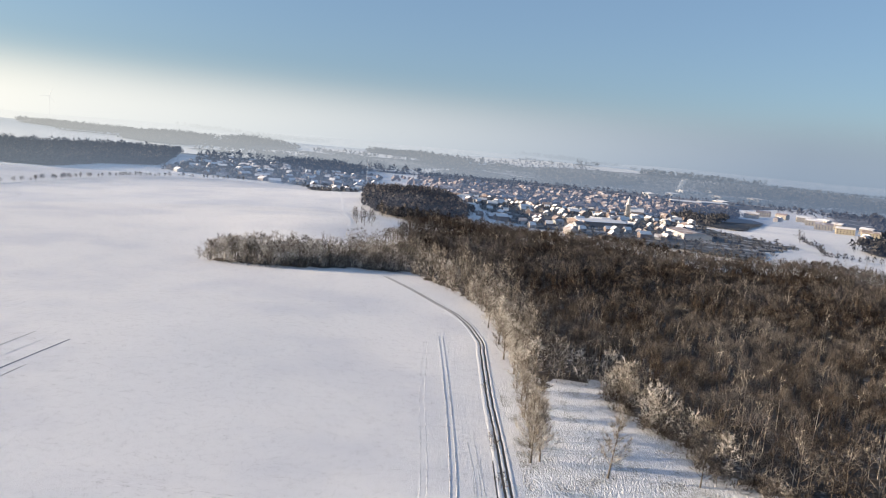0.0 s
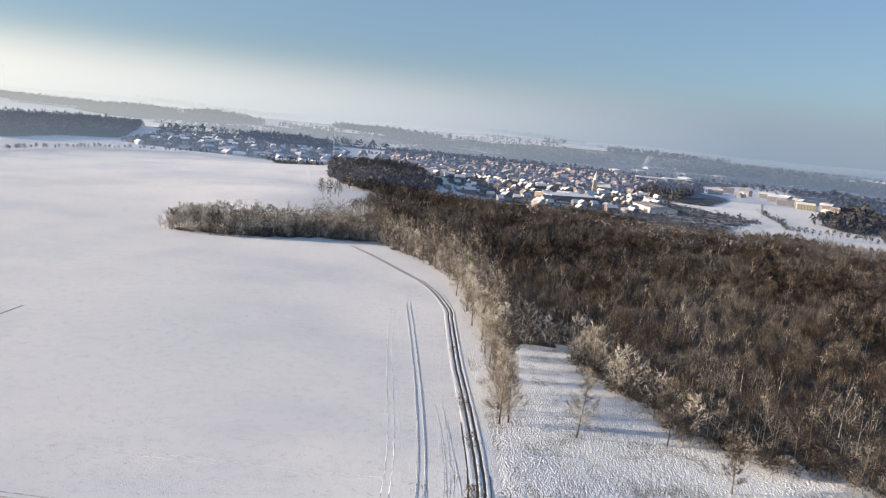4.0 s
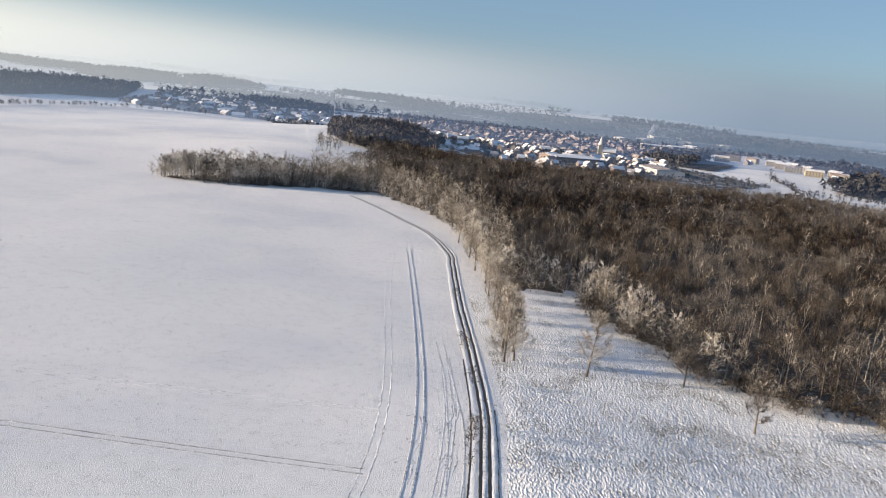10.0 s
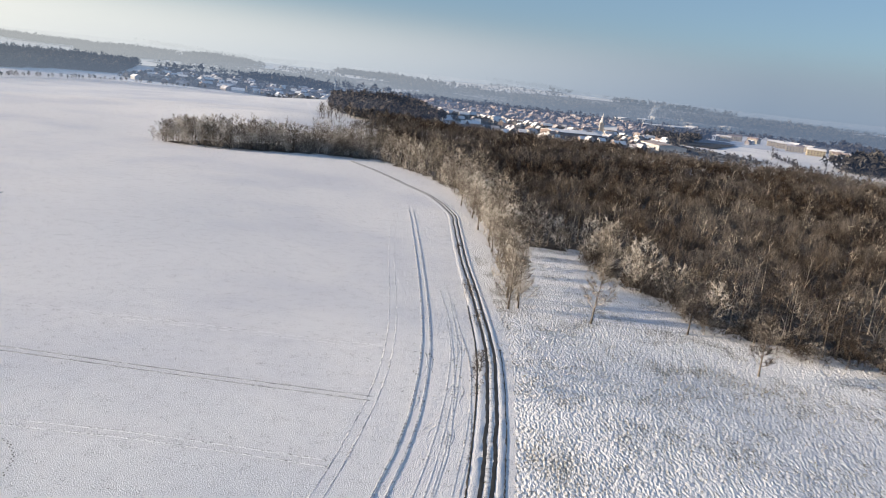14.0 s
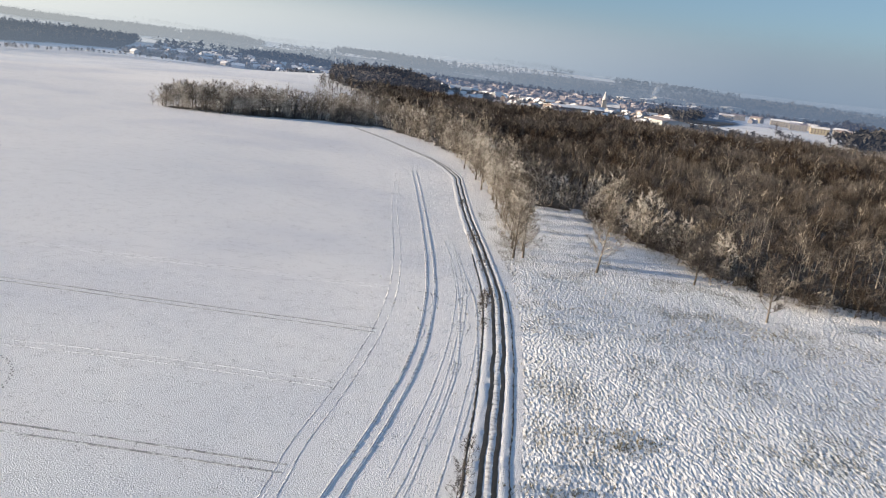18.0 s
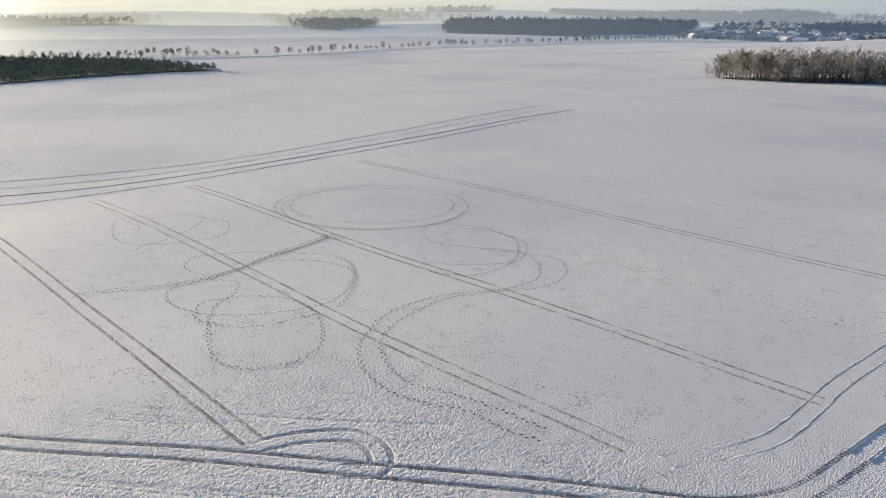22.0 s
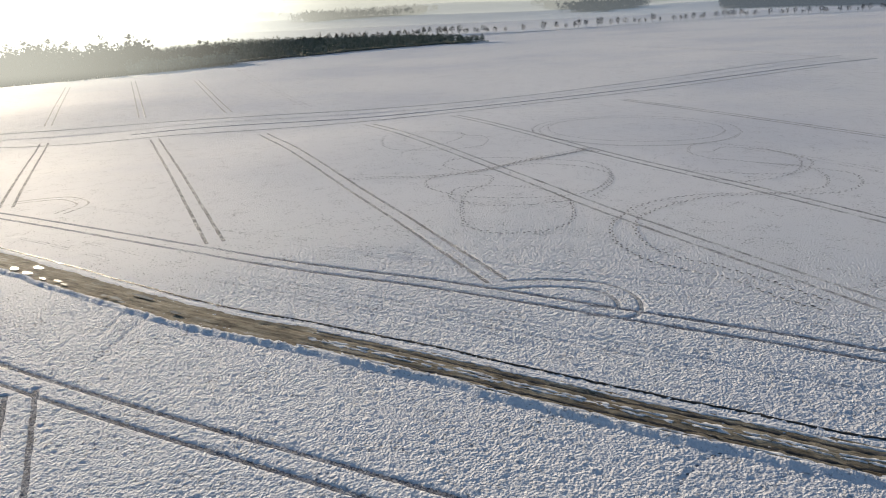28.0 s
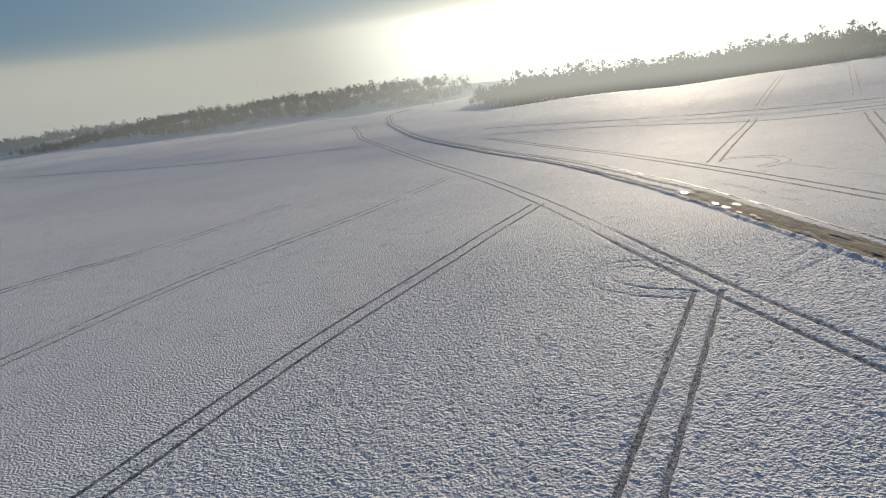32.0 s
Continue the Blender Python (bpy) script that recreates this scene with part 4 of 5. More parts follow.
dim = [tree_thing(210 + s, M_SKIRT, M_BARK, "leafless brown tree with upright stems, darkened for the shaded forest edge", "tree", "trees of the forest edge",
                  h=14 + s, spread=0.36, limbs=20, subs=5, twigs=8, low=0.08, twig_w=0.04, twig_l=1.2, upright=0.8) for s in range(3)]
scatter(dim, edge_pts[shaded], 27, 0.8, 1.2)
brown_protos = [dome_tree(300 + s, 14.0 + 0.75 * s, (3.4, 4.4, 3.0, 4.0, 4.8, 3.2, 3.7, 4.3)[s], 330 + 12 * s, 0.062, (0.42, 0.5, 0.38, 0.48)[s % 4]) for s in range(8)]
pale_protos = [lean_proto(320 + s, h=17 + s, spread=0.34, limbs=8, subs=3, twigs=2, low=0.22, twig_w=0.055, twig_l=1.5, upright=1.7, thick=0.011, flat=True) for s in range(4)]
deep_protos = [dome_tree(340 + s, 14.0 + 0.8 * s, (3.5, 4.5, 3.0, 4.1, 4.8, 3.8)[s], 100, 0.19, (0.42, 0.5, 0.38)[s % 3]) for s in range(6)]
deep = forest_pts[~near]
rng = np.random.default_rng(9)
pick = rng.random(len(deep)) + 0.25 * (lumps(deep[:, 0], deep[:, 1], 45.0, 8) - 0.5) + 0.07 - 0.17 * smooth(60, 110, deep[:, 0]) * smooth(460, 280, deep[:, 1])
skirt_protos = [lean_proto(360 + s, h=14 + s, spread=0.42, limbs=11, subs=4, twigs=4, low=0.06, twig_w=0.09, twig_l=1.6, flat=True) for s in range(4)]
skirt = (gap[~near] < 16 + 34 * smooth(60, 0, deep[:, 0])) & (deep[:, 0] < 135) & (deep[:, 1] < 560)
front = (deep[:, 1] < 400) & (deep[:, 0] < 200)
tagged(grove("woodland", deep[(pick >= 0.13) & front & ~skirt], brown_protos, M_BROWN, 41), "dense leafless brown woodland seen from above", "forest", kind="stuff")
tagged(grove("woodland", deep[(pick >= 0.13) & ~front & ~skirt], deep_protos, M_BROWN, 43), "dense leafless brown woodland reaching back to the town", "forest", kind="stuff")
copse = deep[:, 0] < -45
tagged(grove("copse", deep[(pick >= 0.13) & skirt & copse], skirt_protos, M_FROST, 45, 0.62, 1.1), "frosted copse jutting into the snowy field", "copse", kind="stuff")
# west of x = 30 paler twigs carry both frost and sunny-side light
tagged(grove("woodland_skirt", deep[(pick >= 0.13) & skirt & ~copse & (deep[:, 0] < 30)], skirt_protos, M_PALE, 46, 0.75, 1.25), "pale frosted trees, the forest's sunny side lightened in colour", "forest", kind="stuff")
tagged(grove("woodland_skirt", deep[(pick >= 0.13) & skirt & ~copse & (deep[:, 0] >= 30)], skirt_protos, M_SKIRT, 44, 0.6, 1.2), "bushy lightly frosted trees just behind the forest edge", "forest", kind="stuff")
tagged(grove("pale_woodland", deep[pick < 0.13], pale_protos, M_PALE, 42), "pale frosted trees standing among the brown woodland", "forest", kind="stuff")

# birches between the lane and the meadow, and single trees
birches = [tree_thing(400 + s, M_FROST, M_BARK, "tall slender frosted birch beside the farm lane", "birch", "birches by the lane", "birch",
                      h=19 + s, spread=0.26, limbs=28, subs=8, twigs=11, low=0.06, twig_l=1.2, twig_w=0.048, upright=0.8) for s in range(3)]
BIRCH = [(24.5, 199), (25, 207), (24, 216), (25.5, 226), (23.5, 238), (24.5, 247), (23, 262), (22.5, 279), (20.5, 308), (17, 322), (16, 336), (14, 350), (11, 365), (21.5, 197), (20.5, 203), (22, 209), (20, 215), (22.5, 221), (19.5, 228), (21.5, 236), (19, 243), (21, 250), (18, 258), (20, 266), (17.5, 275), (19.5, 284), (17, 292), (15.5, 303), (14, 314), (13.5, 326), (10, 340), (8.5, 356)]
BIRCH = BIRCH[:13] + BIRCH[13::2]
scatter(birches, BIRCH, 8, 0.75, 1.05)
lone = [tree_thing(430 + s, M_FROST if s == 0 else M_BROWN, M_BARK, lab, "tree", "", h=hh, spread=0.27, limbs=24, subs=8, twigs=11, low=0.16, twig_l=1.2, twig_w=0.05)
        for s, (lab, hh) in enumerate((("single frosted birch standing in the snowy meadow", 19.5), ("small bare brown tree on the snowy meadow", 15.5), ("bare tree with forked stems at the meadow corner", 16)))]
for t, (x, y) in zip(lone, ((44.5, 193), (82, 168.5), (72.5, 195))):
    t.location = (x, y, float(ground_z(x, y)) - 0.1)
hedge = [tree_thing(450 + s, M_BROWN, M_BARK, "small bare bush on the lane verge", "bush", "bushes along the lane", "bush", h=4.2, spread=0.5, limbs=14, subs=5, twigs=6, low=0.05, twig_w=0.03, twig_l=0.7) for s in range(2)]
scatter(hedge, [(7.2, 82.5), (5.6, 73.5), (6.2, 76.5), (11.8, 145), (10.6, 136.5), (10.4, 130.5), (11.2, 148), (10.5, 203), (9.5, 208), (7, 259), (12, 176)], 12, 0.6, 1.25, 0.0)

shrubs = [tree_thing(470 + s, M_FROST, M_BARK, "low frosted shrub at the foot of the forest edge", "shrub", "shrubs of the forest edge", "shrub", h=5.0 + 2 * s, spread=0.55, limbs=14, subs=5, twigs=6, low=0.03, twig_w=0.045, twig_l=0.8, sides=3) for s in range(2)]
rng = np.random.default_rng(19)
q, n = spline(FOREST[:25], 3.6)
scatter(shrubs, [tuple(p + rng.normal(0, 1.6, 2)) for p in q if rng.random() < 0.85], 20, 0.5, 1.2, 0.0)

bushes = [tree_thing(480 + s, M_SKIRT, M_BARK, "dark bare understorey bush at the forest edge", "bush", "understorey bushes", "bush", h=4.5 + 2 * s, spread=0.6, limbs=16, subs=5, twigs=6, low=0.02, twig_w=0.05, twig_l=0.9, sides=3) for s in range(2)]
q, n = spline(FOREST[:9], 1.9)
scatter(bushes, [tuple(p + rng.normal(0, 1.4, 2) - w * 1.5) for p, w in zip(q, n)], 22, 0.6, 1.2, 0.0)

# avenue, far woods
tiny_protos = [dome_tree(580 + s, 13 + s, 4.8 + 0.5 * s, 15, 1.75, -0.1, True) for s in range(5)]
AVENUE = [(-628, 195), (-640, 300), (-590, 400), (-583, 572), (-576, 898), (-556, 1099), (-470, 1235), (-430, 1262)]
q, _ = spline(AVENUE, 9.0)
rng = np.random.default_rng(14)
avenue = [tree_thing(500 + s, M_BROWN, M_BARK, "round-crowned leafless tree in the avenue across the fields", "avenue tree", "avenue trees", "avenue_tree", h=8.6, spread=0.5, limbs=13, subs=5, twigs=5, low=0.22, twig_w=0.11, twig_l=1.3) for s in range(3)]
scatter(avenue, [tuple(p + rng.normal(0, 1.5, 2)) for p in q if rng.random() < 0.8], 15, 0.55, 0.95)
put("verge", ribbon_mesh("verge", AVENUE[1:], [(-4.5, 0.1), (-3.0, 0.5), (3.0, 0.5), (4.5, 0.1)], M_DRIFT, 8.0, 0.1, 16), tagged(new("avenue_road"), "snowy country road on a low bank under the avenue trees", "road", kind="structure"))

far_protos = [dome_tree(520 + s, 13.5 + s, 3.6 + 0.4 * s, 30, 1.0, 0.0, True) for s in range(5)]
OPEN_FIELDS = [[(-876, 2132), (-717, 2273), (-524, 2216), (-332, 2016), (-263, 1868), (-376, 2274), (-656, 2599), (-821, 2602)], [(-415, 2391), (-372, 2611), (-180, 2288), (-200, 2129), (-318, 2248)],
               [(-47, 2327), (74, 2441), (203, 2391), (164, 2226), (50, 2186)], [(-1038, 2018), (-897, 2185), (-835, 2035), (-990, 1911)], [(1033, 1939), (1088, 1871), (1021, 1753), (968, 1814)],
               [(326, 1060), (550, 1520), (713, 1568), (730, 1366), (597, 1086), (456, 907), (401, 947), (342, 994)]]


def off_fields(places):
    for field in OPEN_FIELDS:
        places = places[~inside(field, places[:, 0], places[:, 1])]
    return places


def far_wood(name, poly, spacing, seed, label, lo=0.8, hi=1.2, mat=M_DARKWOOD, protos=None):
    protos = protos or (tiny_protos if spacing > 12 else far_protos)
    if name in ("distant_wood", "valley_trees"):
        q, n = spline(list(poly) + [poly[0]], 60)
        wob = lumps(q[:, 0], q[:, 1], 130.0, seed) - 0.5
        poly = q + n * wob[:, None] * 0.5 * min(np.ptp(q[:, 0]), np.ptp(q[:, 1]))
    if name in ("distant_wood", "dark_forest", "hill_wood"):
        tagged(put("wood_floor", patch_mesh("wood_floor", poly, 9.0 if spacing < 13 else 20.0, M_UNDER, 1.6, 0.8, seed)), "dark brushy floor of a distant wood", "forest floor", kind="structure")
    return tagged(grove(name, off_fields(spots(poly, spacing, seed)), protos, mat, seed, lo, hi), label, "forest", kind="stuff")


far_wood("hill_wood", [(-142, 830), (-105, 765), (-60, 765), (-18, 800), (-10, 860), (-28, 960), (-60, 1080), (-110, 1160), (-175, 1060)], 6.0, 61, "dark leafless wood on a low hill above the town", 0.65, 0.95, M_BROWN, far_protos)
near_protos = [dome_tree(560 + s, 11.5 + s, 3.8 + 0.4 * s, 90, 0.62, -0.1, True) for s in range(5)]
far_wood("ridge_wood", [(-472, -165), (-478, -78), (-470, -17), (-468, 35), (-500, 60), (-560, 60), (-600, 0), (-560, -165)], 6.5, 62, "misty leafless wood behind a fold of the field", 0.95, 1.55, M_DARKWOOD, near_protos)
far_wood("ridge_wood", [(-472, -150), (-486, -185), (-500, -200), (-545, -200), (-560, -150)], 6.0, 68, "lower misty trees at the end of the ridge wood", 0.5, 1.0, M_DARKWOOD, near_protos)
far_wood("ridge_wood", [(-468, 30), (-482, 105), (-540, 105), (-560, 30)], 6.5, 67, "lower misty trees at the end of the ridge wood", 0.7, 1.05, M_DARKWOOD, near_protos)
WEDGE = [(-470, 60), (-500, 112), (-486, 170), (-470, 239), (-463, 281), (-511, 284), (-583, 285), (-658, 249), (-711, 223), (-768, 171), (-700, 60)]
tagged(put("plantation_floor", patch_mesh("plantation_floor", WEDGE, 5.0, M_CROP, 0.5, 0.5, 95)), "dark green ground under the young plantation", "plantation floor", kind="structure")
far_wood("young_plantation", WEDGE, 4.6, 98, "dense grey-green young plantation tapering along the field edge", 0.28, 0.42, M_THICKET, far_protos)
far_wood("thicket", [(-432, 40), (-458, 100), (-500, 112), (-520, 40)], 4.6, 96, "dense low thicket at the end of the ridge wood", 0.5, 0.62, M_THICKET, near_protos)
for n, line in enumerate(([(-503, 112), (-489, 170), (-473, 239), (-464, 283)], [(-463, 283), (-511, 287), (-583, 288), (-660, 252)])):
    tagged(grove("field_hedge", spline(line, 2.2)[0], near_protos, M_THICKET, 97 + n, 0.10, 0.2), "low clipped hedge round the young plantation", "hedge", kind="stuff")
tagged(grove("hedge_trees", np.vstack([spline(l, 6.5)[0] + np.random.default_rng(3).normal(0, 1.2, spline(l, 6.5)[0].shape) for l in ([(-716, 245), (-690, 285), (-668, 322)], [(-690, 330), (-660, 362), (-650, 398)])]), near_protos, M_DARKWOOD, 99, 0.35, 0.7),
       "bushy hedge trees beyond the young plantation", "hedge", kind="stuff")
far_wood("dark_forest", [(-714, 1143), (-723, 1324), (-659, 1446), (-847, 1979), (-986, 1809), (-1024, 1644), (-1287, 1471), (-1000, 1109)], 9.5, 64, "dark distant forest behind the avenue", 0.8, 1.55)
far_wood("village_trees", [(-640, -1250), (-670, -1000), (-690, -800), (-695, -690), (-700, -617), (-714, -554), (-730, -492), (-710, -410), (-688, -345), (-690, -296), (-760, -285), (-835, -420), (-855, -600), (-850, -850), (-830, -1250)], 10.5, 65, "misty bare trees round the village", 0.55, 1.25, M_DARKWOOD, near_protos)
for n, (poly, gap_m) in enumerate((([(-1690, 2788), (-1524, 3016), (-1120, 2877), (-1030, 2595), (-1331, 2592), (-1459, 2346)], 17), ([(-1412, 2792), (-1259, 2940), (-974, 2453), (-1108, 2296)], 17),
                                   ([(-1099, 3001), (-1048, 3358), (-729, 2597), (-858, 2396)], 17), ([(-625, 2504), (-459, 2451), (-288, 2060), (-407, 2013)], 14),
                                   ([(-732, 2238), (-532, 2136), (-352, 1888), (-408, 1752)], 14), ([(-477, 3038), (-245, 3072), (-3, 2681), (-75, 2362), (-344, 2733)], 17),
                                   ([(196, 2553), (485, 2615), (416, 2228), (229, 2269)], 16), ([(736, 2368), (972, 2273), (1177, 1964), (1284, 2148), (986, 2544)], 17),
                                   ([(-1461, 1067), (-1243, 1086), (-1695, 1482), (-1762, 1328)], 14), ([(-1720, 551), (-1947, 1016), (-2096, 1094), (-1953, 628)], 17),
                                   ([(410, 1440), (531, 1499), (403, 1096), (341, 1156)], 11), ([(908, 1704), (844, 1523), (511, 883), (528, 961)], 13),
                                   ([(-1500, -300), (-1200, -800), (-1400, -1200), (-1900, -700)], 24), ([(-2300, 100), (-2200, 500), (-2500, 600), (-2600, 0)], 26))):
    far_wood("distant_wood", poly, gap_m, 70 + n, "dark wood on the hazy horizon fields", 0.9, 1.5)
rng = np.random.default_rng(58)
for n in range(26):
    turn, away, length, deep_m = radians(rng.uniform(-38, 62)), rng.uniform(2000, 4100), rng.uniform(300, 900), rng.uniform(50, 140)
    mx, my, lean = -away * math.sin(turn), away * math.cos(turn), turn + rng.normal(0, 0.25)
    ex, ey = math.cos(lean), math.sin(lean)
    far_wood("distant_wood", [(mx + ex * a - ey * b, my + ey * a + ex * b) for a, b in ((-length / 2, 0), (-length / 4, deep_m), (length / 4, deep_m * 0.7), (length / 2, deep_m * 0.2), (length / 3, -deep_m * 0.3), (0, 0))], 26, 300 + n, "thin strip of dark wood on the hazy hills", 1.0, 1.6)
tagged(grove("field_hedge", np.vstack([spline(h, 7)[0] for h in ([(437, 998), (419, 902), (398, 825), (444, 800), (520, 760)], [(656, 1186), (600, 1080), (540, 960)], [(606, 1046), (503, 817), (473, 818)])]), far_protos, M_DARKWOOD, 90, 0.4, 0.8),
       "bare hedge trees between snowy pastures", "hedge", kind="stuff")
far_wood("garden_trees", [(-200, 2000), (-60, 1500), (-5, 1000), (30, 850), (150, 790), (270, 700), (400, 900), (330, 1150), (380, 1500), (300, 1900), (250, 2300), (-100, 2400)], 13, 91, "bare garden trees between the houses of the town", 0.28, 0.5, protos=tiny_protos)
far_wood("garden_trees", [(-620, 1330), (-702, 1710), (-790, 1940), (-680, 2110), (-508, 2120), (-338, 1930), (-248, 1764), (-225, 1390), (-205, 1040), (-230, 1030), (-265, 1130), (-335, 1290), (-440, 1310)], 14, 92, "bare garden trees between village houses", 0.32, 0.62)
corner_trees = [tree_thing(540 + 3 * k, M_SKIRT, M_BARK, "slender bare tree in a clump at the field corner", "tree", "trees at the field corner", h=14 + 2 * k, spread=0.3, limbs=16, subs=5, twigs=5, low=0.06, twig_w=0.1, twig_l=1.4, upright=0.9) for k in range(2)]
scatter(corner_trees, [(-118, 655), (-111, 650), (-104, 652), (-114, 641), (-106, 637), (-122, 668), (-100, 643)], 21, 0.6, 1.05)
field_oak = tree_thing(541, M_BROWN, M_BARK, "broad bare tree alone in a snowy pasture", "tree", "", h=17, spread=0.45, limbs=13, subs=5, twigs=5, low=0.2, twig_w=0.15, twig_l=1.6)
field_oak.location = (428, 978, float(ground_z(428, 978)))
verge_tree = tree_thing(542, M_BROWN, M_BARK, "round bare tree where the lane meets the village", "tree", "", h=9, spread=0.5, limbs=13, subs=5, twigs=6, low=0.15, twig_w=0.06)
verge_tree.location = (-514, -233, float(ground_z(-514, -233)))
corner_road = tagged(new("field_road"), "narrow cleared road along the far field edge", "road", kind="structure")
put("roadway", ribbon_mesh("roadway", [(-300, 1250), (-219, 1051), (-139, 722), (-122, 655), (-118, 625)], [(-1.6, 0.02), (-1.0, 0.1), (1.0, 0.1), (1.6, 0.02)], M_DRIFT, 4.0, 0.1, 22), corner_road)


# ---- buildings ----
def gable(bm, w, l, z0, z1, out=0.4, thick=0.35):
    """A pitched roof along y with thickness and eaves."""
    hw, hl = w / 2 + out, l / 2 + out
    for y in (-hl, hl):
        for x, z in ((-hw, z0), (0, z1), (hw, z0), (-hw, z0 - thick), (0, z1 - thick), (hw, z0 - thick)):
            bm.verts.new((x, y, z))
    bm.verts.ensure_lookup_table()
    v = bm.verts
    for f in ((0, 1, 7, 6), (1, 2, 8, 7), (3, 9, 10, 4), (4, 10, 11, 5), (0, 6, 9, 3), (2, 5, 11, 8), (0, 3, 4, 1), (1, 4, 5, 2), (6, 7, 10, 9), (7, 8, 11, 10)):
        bm.faces.new([v[i] for i in f])


def house(w, l, eaves, ridge, label, name="house", wall=M_WALL, chimney=True, group="houses"):
    t = tagged(new(name), label, "house" if name == "house" else "building", group)
    bm = bmesh.new()
    bm_box(bm, -w / 2, -l / 2, -1.5, w / 2, l / 2, eaves)
    a = [bm.verts.new(c) for c in ((-w / 2, -l / 2, eaves), (w / 2, -l / 2, eaves), (0, -l / 2, ridge - 0.5), (-w / 2, l / 2, eaves), (w / 2, l / 2, eaves), (0, l / 2, ridge - 0.5))]
    for f in ((0, 1, 2), (4, 3, 5), (1, 4, 5, 2), (3, 0, 2, 5)):
        bm.faces.new([a[i] for i in f])
    part("wall", bm, wall, t)
    bm = bmesh.new()
    gable(bm, w, l, eaves + 0.1, ridge)
    part("roof", bm, M_ROOF, t, "snow-covered pitched roof")
    if chimney:
        bm = bmesh.new()
        bm_box(bm, w * 0.1, l * 0.15, ridge - 1.6, w * 0.1 + 0.7, l * 0.15 + 0.7, ridge + 0.9)
        part("chimney", bm, M_BRICK, t)
    return t


def windows(t, w, l, rows_z, n, size=(1.3, 1.5)):
    """Panes in frames along both long walls, sharing one mesh."""
    bm = bmesh.new()
    bm_box(bm, -0.05, -size[0] / 2, -size[1] / 2, 0.05, size[0] / 2, size[1] / 2)
    first = part("window", bm, M_PANE, t)
    first.location = (-w / 2 - 0.02, -l / 2 + l / n / 2, rows_z[0])
    for side in (-1, 1):
        for z in rows_z:
            for j in range(n):
                if (side, z, j) == (-1, rows_z[0], 0):
                    continue
                c = put("window", first.data, t)
                c.location = (side * (w / 2 + 0.02), -l / 2 + l / n * (j + 0.5), z)


def joined_houses(name, protos, places, seed, label):
    """Houses too many to pick apart, with their roofs, as one mesh."""
    rng = np.random.default_rng(seed)
    V, F, slot, n = [], [], [], 0
    for x, y in places:
        src = protos[rng.integers(len(protos))]
        m = Matrix.Translation((x, y, float(ground_z(x, y)))) @ Matrix.Rotation(rng.choice([0.3, 0.3 + math.pi / 2]) + rng.normal(0, 0.25), 4, 'Z')
        for ob in src.children:
            V += [m @ (c.co * 0.8) for c in ob.data.vertices]
            F += [[k + n for k in p.vertices] for p in ob.data.polygons]
            slot += [int(ob.name.startswith("roof"))] * len(ob.data.polygons)
            n += len(ob.data.vertices)
    me = bpy.data.meshes.new(name)
    me.from_pydata(V, [], F)
    me.materials.append(M_WALL)
    me.materials.append(M_ROOF)
    me.polygons.foreach_set("material_index", slot)
    return tagged(put(name, me), label, "houses", kind="stuff")


def settle(protos, places, seed, turns=None, size=1.0):
    rng = np.random.default_rng(seed)
    fresh = list(protos)
    for j, (x, y) in enumerate(places):
        a = turns[j] if turns is not None else rng.choice([0.3, 0.3 + math.pi / 2]) + rng.normal(0, 0.25)
        m = Matrix.LocRotScale((x, y, float(ground_z(x, y))), Euler((0, 0, a)), None)
        src = protos[rng.integers(len(protos))]
        if src in fresh:
            fresh.remove(src)
            src.matrix_basis = m @ Matrix.Diagonal((size, size, size, 1))
        else:
            copy_thing(src, m).scale = (size, size, size)
    for src in fresh:
        src.matrix_basis = Matrix.Translation((places[0][0] - 14, places[0][1] + 12, float(ground_z(places[0][0] - 14, places[0][1] + 12))))


town_protos = [house(9, 11, 5.5, 10, "two-storey town house with a snowy roof"), house(10, 18, 7.5, 12, "long town house with a snow-covered roof"), house(10, 20, 7.5, 11.5, "row of town houses under one snowy roof"),
               house(8, 9, 4, 8.5, "small house with a steep snowy roof"), house(8.5, 10, 5, 9.5, "plain two-storey house with a snowy roof")]
rng = np.random.default_rng(33)
town_places = [tuple(p) for p in off_fields(spots([(-240, 1764), (-197, 2060), (53, 2300), (306, 2181), (519, 2013), (583, 1728), (439, 1424), (300, 1050), (274, 918), (181, 800), (83, 824), (10, 860), (-10, 980), (-60, 1250)], 30, 34))]
town_places.sort(key=lambda p: math.hypot(*p))
settle(town_protos, town_places[:175], 35, size=0.8)
joined_houses("town_quarter", town_protos, town_places[175:620], 135, "distant quarter of snowy-roofed town houses")
village_protos = [house(9, 12, 4.5, 9.5, "village house with a snowy pitched roof", group="village houses"), house(11, 22, 5, 9, "long farm building with a snowy roof", group="village houses")]
village_places = [tuple(p) for p in spots([(-620, 1330), (-702, 1710), (-790, 1940), (-680, 2110), (-508, 2120), (-338, 1930), (-248, 1764), (-225, 1390), (-205, 1040), (-230, 1030), (-265, 1130), (-335, 1290), (-440, 1310)], 44, 36)]
village_places.sort(key=lambda p: math.hypot(*p))
settle(village_protos, village_places[:110], 37)
joined_houses("village_quarter", village_protos, village_places[110:], 137, "far rows of snowy-roofed village houses")
hamlet = [house(9, 13, 4.5, 9, "village house half hidden by misty trees", group="hamlet houses")]
settle(hamlet, [(-702, -330), (-716, -352), (-735, -440), (-745, -500), (-718, -560), (-714, -625), (-760, -400), (-770, -540), (-765, -620), (-722, -690), (-780, -470), (-700, -372)], 38)

